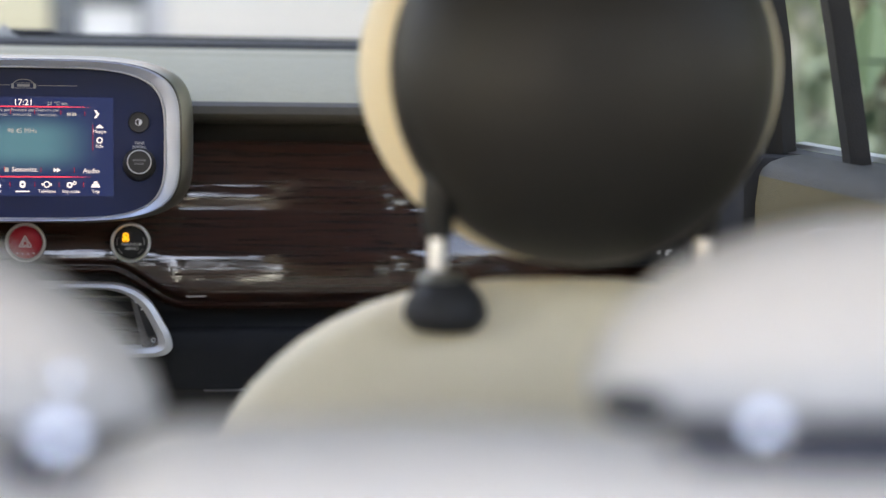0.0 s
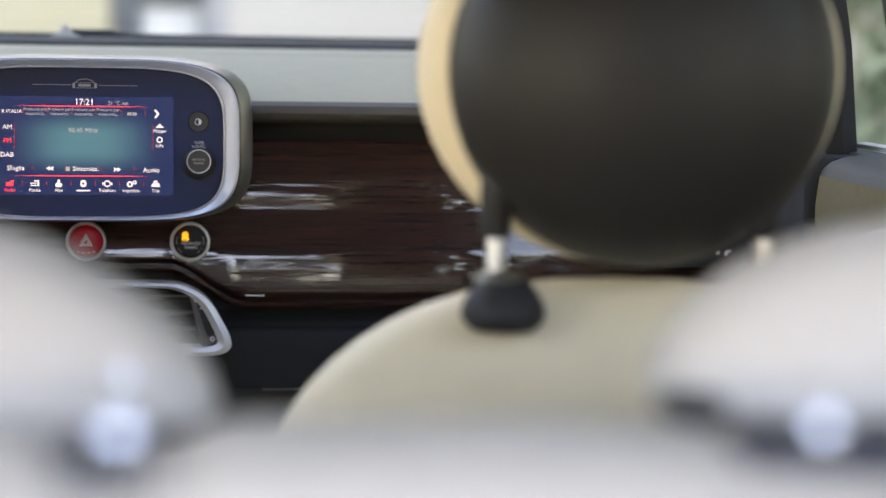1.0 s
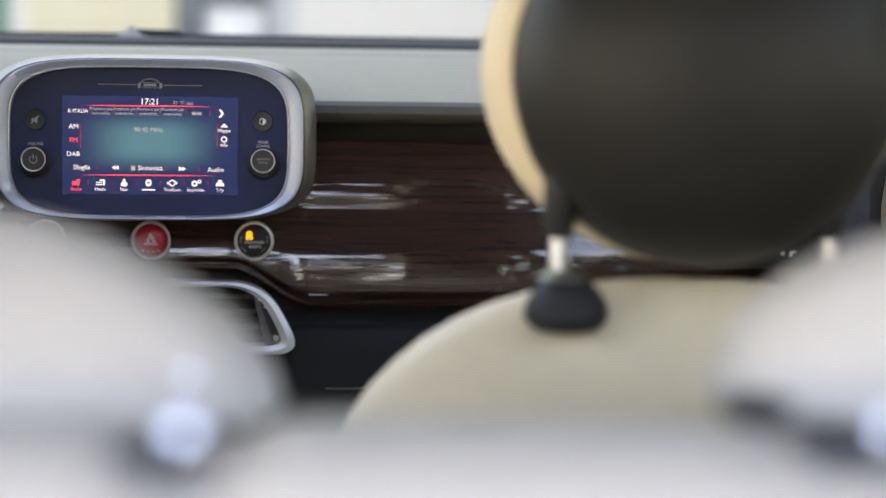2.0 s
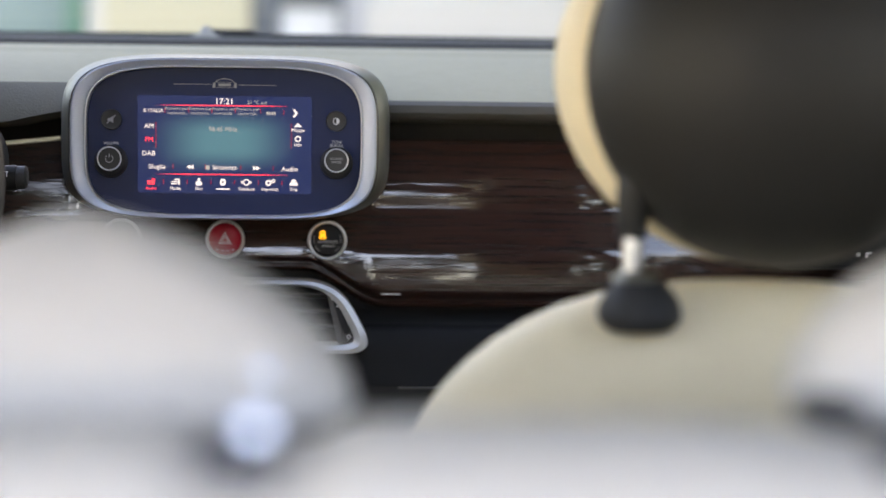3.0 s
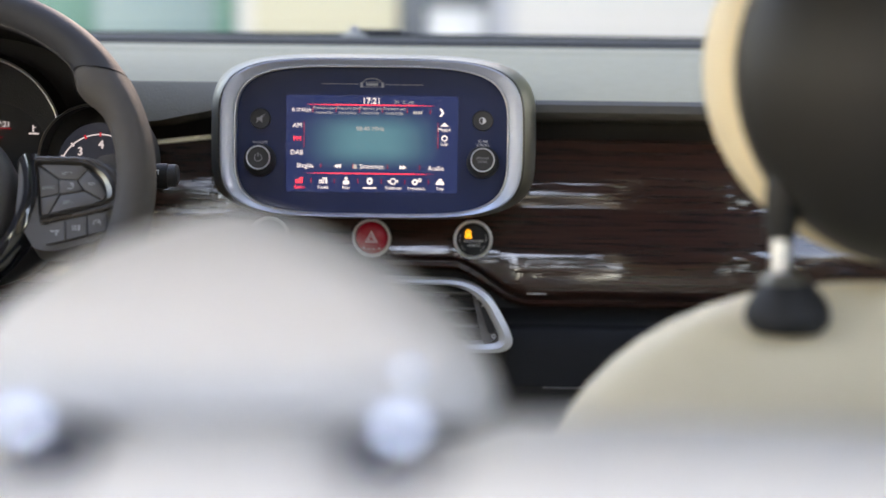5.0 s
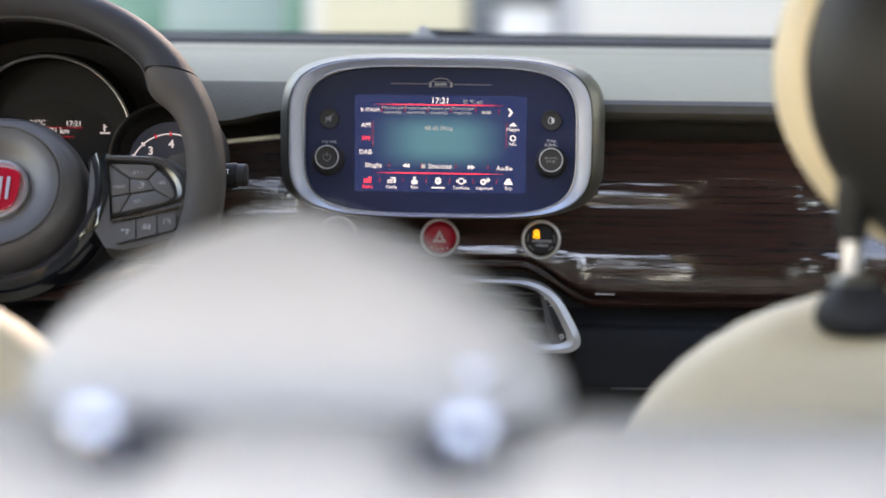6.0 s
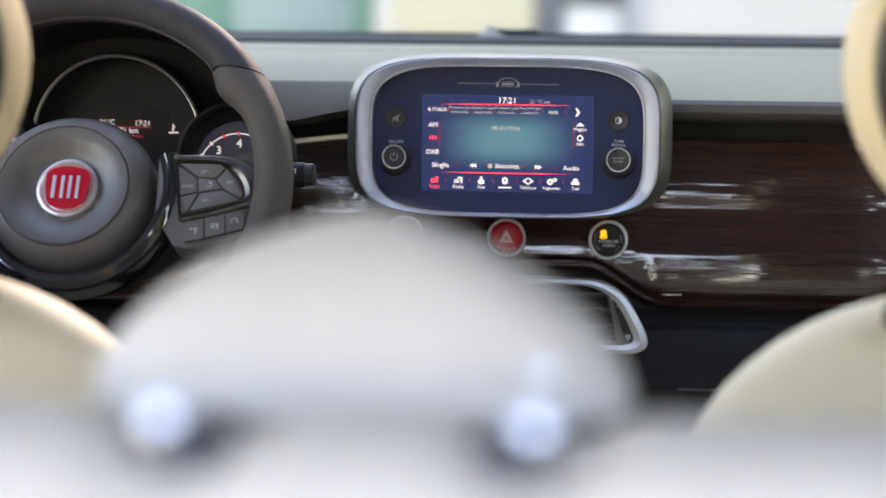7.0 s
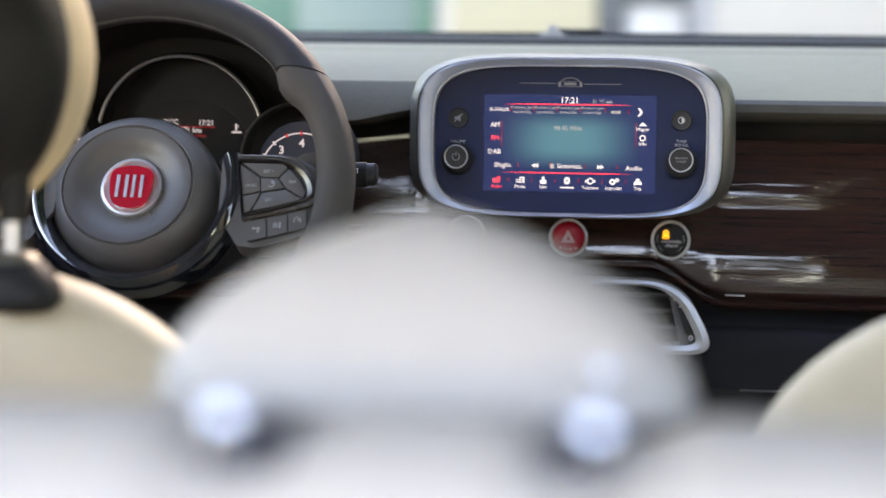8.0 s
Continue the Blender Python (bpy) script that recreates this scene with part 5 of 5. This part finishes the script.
# ---- front seats ----
def build_front_seat(x0, dx, sx_):
    y0 = 1.12
    s = thing("front_seat", (x0, y0 + 0.05, 0.33), "beige leatherette front seat with a round black-backed headrest", "seat", group="front seats")
    # backrest: rounded shoulders, leaning back a little
    rows = []
    Z0, ZT, A, B, N = 0.42, 1.0025, 0.2455, 0.26, 2.6
    K = 48
    for t in [k / 30 for k in range(31)]:
        if t < 0.5:
            z, half = lerp(Z0, ZT - B, t / 0.5), lerp(0.225, A, t / 0.5)
        else:
            a = (t - 0.5) / 0.5 * math.pi / 2
            z = ZT - B + B * math.sin(a) ** (2 / N)
            half = max(0.004, A * math.cos(a) ** (2 / N))
        top = max(0.0, (z - (ZT - B)) / B)
        thick = lerp(0.075, 0.060, min(1, max(0, (z - 0.5) / 0.3))) * math.sqrt(max(0.003, 1 - top ** 5.0))
        yc = y0 + 0.045 + (ZT - z) * 0.10
        rows.append([(x0 + half * math.copysign(abs(math.cos(p)) ** 0.75, math.cos(p)), yc + thick * math.copysign(abs(math.sin(p)) ** 0.8, math.sin(p)), z) for p in [2 * math.pi * k / K for k in range(K)]])
    part("backrest", grid(rows, close_u=True, caps=True), M_BEIGE, s, "beige leatherette backrest", smooth=60)
    # cushion below
    part("seat_cushion", box(x0 - 0.25, x0 + 0.25, y0 + 0.12, y0 + 0.60, 0.40, 0.60, 0.05, 4), M_BEIGE, s)
    part("seat_base", box(x0 - 0.22, x0 + 0.22, y0 + 0.15, y0 + 0.55, 0.33, 0.40, 0.01), M_BLACK, s)
    # headrest: a thick disc, its back covered in black
    cz, RC, RS = 1.134, 0.1352, 0.1206
    xc, yb = x0 + dx, y0 + 0.005

    def disc(rx, rz, steps, xc=xc, zc=cz):
        return grid([[(xc + rx * k * math.cos(a), yb + d, zc + rz * k * math.sin(a)) for a in [2 * math.pi * j / 64 for j in range(64)]] for k, d in steps], close_u=True, caps=True)
    front = part("headrest", disc(RC, 0.1235, ((0.80, 0.016), (0.90, 0.014), (0.955, 0.020), (0.988, 0.034), (1.0, 0.052), (0.985, 0.076), (0.93, 0.098), (0.80, 0.112), (0.5, 0.120), (0.02, 0.122))), M_BEIGE, s, "beige headrest cushion")
    part("front_insert", disc(0.112, 0.100, ((1.0, 0.100), (1.0, 0.112), (0.93, 0.1175), (0.5, 0.1245), (0.02, 0.1260))), M_INSERT, front, "dark brown cloth insert")
    part("headrest_shell", disc(RS, RS, [(0.93, 0.030), (0.975, 0.024)] + [(math.cos(a), 0.014 - 0.092 * math.sin(a)) for a in spread_x(0.0, math.pi / 2 - 0.02, 22)], xc + sx_, cz - 0.0015), M_SHELL, front, "black soft headrest back")
    for sx in (-1, 1):
        px_ = x0 + sx * 0.0835
        steps = ((x0 + dx + sx_ + sx * 0.064, 1.108, 0.024), (x0 + dx + sx_ + sx * 0.070, 1.088, 0.0195), (x0 + sx * 0.077, 1.072, 0.0155), (x0 + sx * 0.081, 1.058, 0.0125), (px_, 1.046, 0.0105), (px_, 1.031, 0.0088))
        part("neck", grid([[(cx + r * math.cos(a), yb + 0.002 + r * math.sin(a), z) for a in [2 * math.pi * k / 20 for k in range(20)]] for cx, z, r in steps], close_u=True, caps=True), M_SHELL, front)
        part("post", tube([(px_, yb, 1.040), (px_, yb, 0.985)], 0.0062, 16), M_POST, front, "bright headrest post")
        guide = part("post_guide", lathe([(0.0130, 0.0205), (0.0165, 0.0175), (0.0208, 0.0120), (0.0244, 0.0058), (0.0258, 0.0000), (0.0256, -0.0035), (0.0235, -0.007), (0.0190, -0.011)], pose(px_ + 0.005, yb, 0.986), 40), M_BLACK, s, "black post guide")
        # ring added to give the black guide its grey highlight at the top
        part("guide_highlight", lathe([(0.0068, 0.0255), (0.0105, 0.0250), (0.0132, 0.0226), (0.0150, 0.0196), (0.0140, 0.0190)], pose(px_ + 0.003, yb, 0.986), 32), M_BRONZE, guide, "dull metal ring added for the guide's lit top")
    return s


build_front_seat(0.372, 0.0085, 0.0)
build_front_seat(-0.388, -0.020, 0.016)


# ---- rear bench ----
def build_rear_bench():
    b = thing("rear_bench", (0, 0.60, 0.33), "pale leatherette rear bench with low comma headrests", "rear bench")
    prof = [(0.470, 0.40), (0.472, 0.80), (0.476, 0.920), (0.482, 0.962), (0.496, 0.993), (0.514, 1.0110), (0.538, 1.0185), (0.564, 1.0190), (0.600, 1.0140), (0.660, 1.002), (0.730, 0.990), (0.775, 0.978), (0.800, 0.95), (0.818, 0.80), (0.835, 0.55), (0.820, 0.40)]
    rows = []
    for x in spread_x(-0.655, 0.655, 180):
        e = max(0, (abs(x) - 0.58) / 0.075)
        dip = 0.0
        for mid, wide in ((-0.340, 0.125), (-0.0140, 0.022), (0.0925, 0.022), (0.385, 0.125)):
            dip += 0.008 * math.exp(-((x - mid) / wide) ** 4)
        rows.append([(x, y, z - (0.03 * e * e + dip) * max(0, (z - 0.8) / 0.2)) for y, z in prof])
    part("backrest", grid(rows), M_BENCH_LIT, b, "pale leatherette backrest", smooth=60)
    part("cushion", box(-0.65, 0.65, 0.74, 1.05, 0.45, 0.62, 0.06, 4), M_BENCH_LIT, b)
    part("base", box(-0.64, 0.64, 0.52, 1.02, 0.33, 0.45), M_BLACK, b)

    def headrest(hx, half, rise, round_, posts, studs, right=0.97):
        """A low headrest set into the bench's top; its posts at posts, the bright studs behind them at studs."""
        rows = []
        n, yc, z0 = 24, 0.7412, 0.9957
        for k in range(n + 1):
            a = lerp(0.0, math.pi / 2, k / n)
            z = z0 + rise * math.sin(a)
            w_ = half * math.cos(a) ** round_ if k < n else 0.002
            th = 0.049 * math.sqrt(max(0.004, 1 - (math.sin(a)) ** 2.6))
            rows.append([(hx + w_ * (lerp(1.0, right, math.sin(a)) if math.cos(p) > 0 else 1.0) * math.copysign(abs(math.cos(p)) ** 0.5, math.cos(p)), yc + 0.010 * math.sin(a) + th * math.copysign(abs(math.sin(p)) ** 0.6, math.sin(p)), z) for p in [2 * math.pi * j / 40 for j in range(40)]])
        lip = [[(hx + (x - hx) * 0.93, yc + (y - yc) * 0.85, z - 0.006) for x, y, z in rows[0]]]
        h = part("headrest", grid(lip + rows, close_u=True, caps=True), M_REAR_SHADED, b, "low pale rear headrest", smooth=60)
        for px_ in posts:
            part("post", tube([(px_, yc, 0.95), (px_, yc, z0 + 0.003)], 0.006, 16), M_CHROME, h, "bright headrest post")
        for px_, lo, hi in studs:
            part("stud", lathe([(0, 0.00150), (0.0015, 0.00146), (0.003, 0.00135), (0.0040, 0.0011), (0.0044, 0.0004), (0.0044, -0.006)], pose(px_ + 0.002, 0.519, 1.0245, 72, 0, 0), 24), M_BUTTON, b, "small bright release stud")
            # dark block that stands for the navy shadow beside the stud
            part("stud_shade_block", prism(rounded([(px_ - lo, 0.985, 0.006), (px_ + hi, 0.985, 0.006), (px_ + hi - 0.003, 1.0195, 0.006), (px_ - lo + 0.003, 1.0195, 0.006)], 4), 0.526, 0.552, 0.003), M_STUD_SHADE, b, "dark blue-grey block for the shade beside the stud")
        return h
    middle = headrest(0.0129, 0.1074, 0.0741, 1.48, (-0.0539, 0.0818), ((-0.0170, 0.008, 0.020), (0.0894, 0.018, 0.009)), 0.91)
    part("pin", lathe([(0, 0.00130), (0.0014, 0.00125), (0.0024, 0.0011), (0.0030, 0.0008), (0.0033, 0.0002), (0.0033, -0.016)], pose(0.0868, 0.6720, 1.0172, 72, 0, 0), 20), M_BUTTON, middle, "small bright pin on the headrest")
    headrest(0.4611, 0.1668, 0.0768, 0.8, (0.3396, 0.5781), ((0.2915, 0.022, 0.075), (0.4784, 0.075, 0.020)))
    part("slot", lathe([(0, 0.0015), (0.008, 0.0012), (0.0105, 0.0), (0.0105, -0.03)], pose(0.2890, 0.640, 1.0085, 84, 0, 0) @ Matrix.Diagonal((1.0, 0.62, 1, 1)), 20), M_RUBBER, b, "small black slot beside the headrest post")
    headrest(-0.4665, 0.1668, 0.0768, 0.8, (-0.5839, -0.3491), ((-0.4319, 0.020, 0.075), (-0.2481, 0.075, 0.022)))


build_rear_bench()


# ---- doors ----
def build_door(s):
    d = thing("front_door_trim", (s * 0.66, 1.4, 0.33), "door trim with a grey soft sill and a tan cloth panel", "door trim", group="door trims")
    prof = [(0.694, 1.056), (0.686, 1.0635), (0.672, 1.0618), (0.659, 1.0575), (0.651, 1.0515), (0.648, 1.0450)]
    ys = (0.95, 1.1, 1.25, 1.4, 1.5, 1.60)
    part("sill", grid([[(s * x, y, z + 0.028 * (y - 1.45)) for x, z in prof] for y in ys]), M_LEDGE, d, "grey grained soft door sill")
    low = [(0.648, 1.0450), (0.645, 1.020), (0.645, 0.99), (0.650, 0.90), (0.640, 0.84), (0.610, 0.82), (0.610, 0.79), (0.650, 0.77), (0.66, 0.40), (0.70, 0.33)]
    part("cloth_panel", grid([[(s * x, y, z + 0.028 * (y - 1.45)) for x, z in low[:4]] for y in ys]), M_DOOR, d, "tan cloth door panel")
    part("armrest", grid([[(s * x, y, z + 0.028 * (y - 1.45)) for x, z in low[3:]] for y in ys]), M_DARK, d)
    part("door_handle", tube([(s * 0.640, 1.462, 0.985), (s * 0.634, 1.455, 0.994), (s * 0.629, 1.440, 1.001), (s * 0.630, 1.418, 1.008), (s * 0.635, 1.406, 1.013), (s * 0.645, 1.400, 1.015)], [0.003, 0.0055, 0.0062, 0.0062, 0.005, 0.003], 12), M_SATIN, d, "bright door handle")
    lo, hi = sorted((s * 0.634, s * 0.70))
    part("front_trim", box(lo, hi, 1.602, 1.80, 0.60, 1.066, 0.006), M_DEEP, d, "black front corner of the door trim")


for side in (1, -1):
    build_door(side)
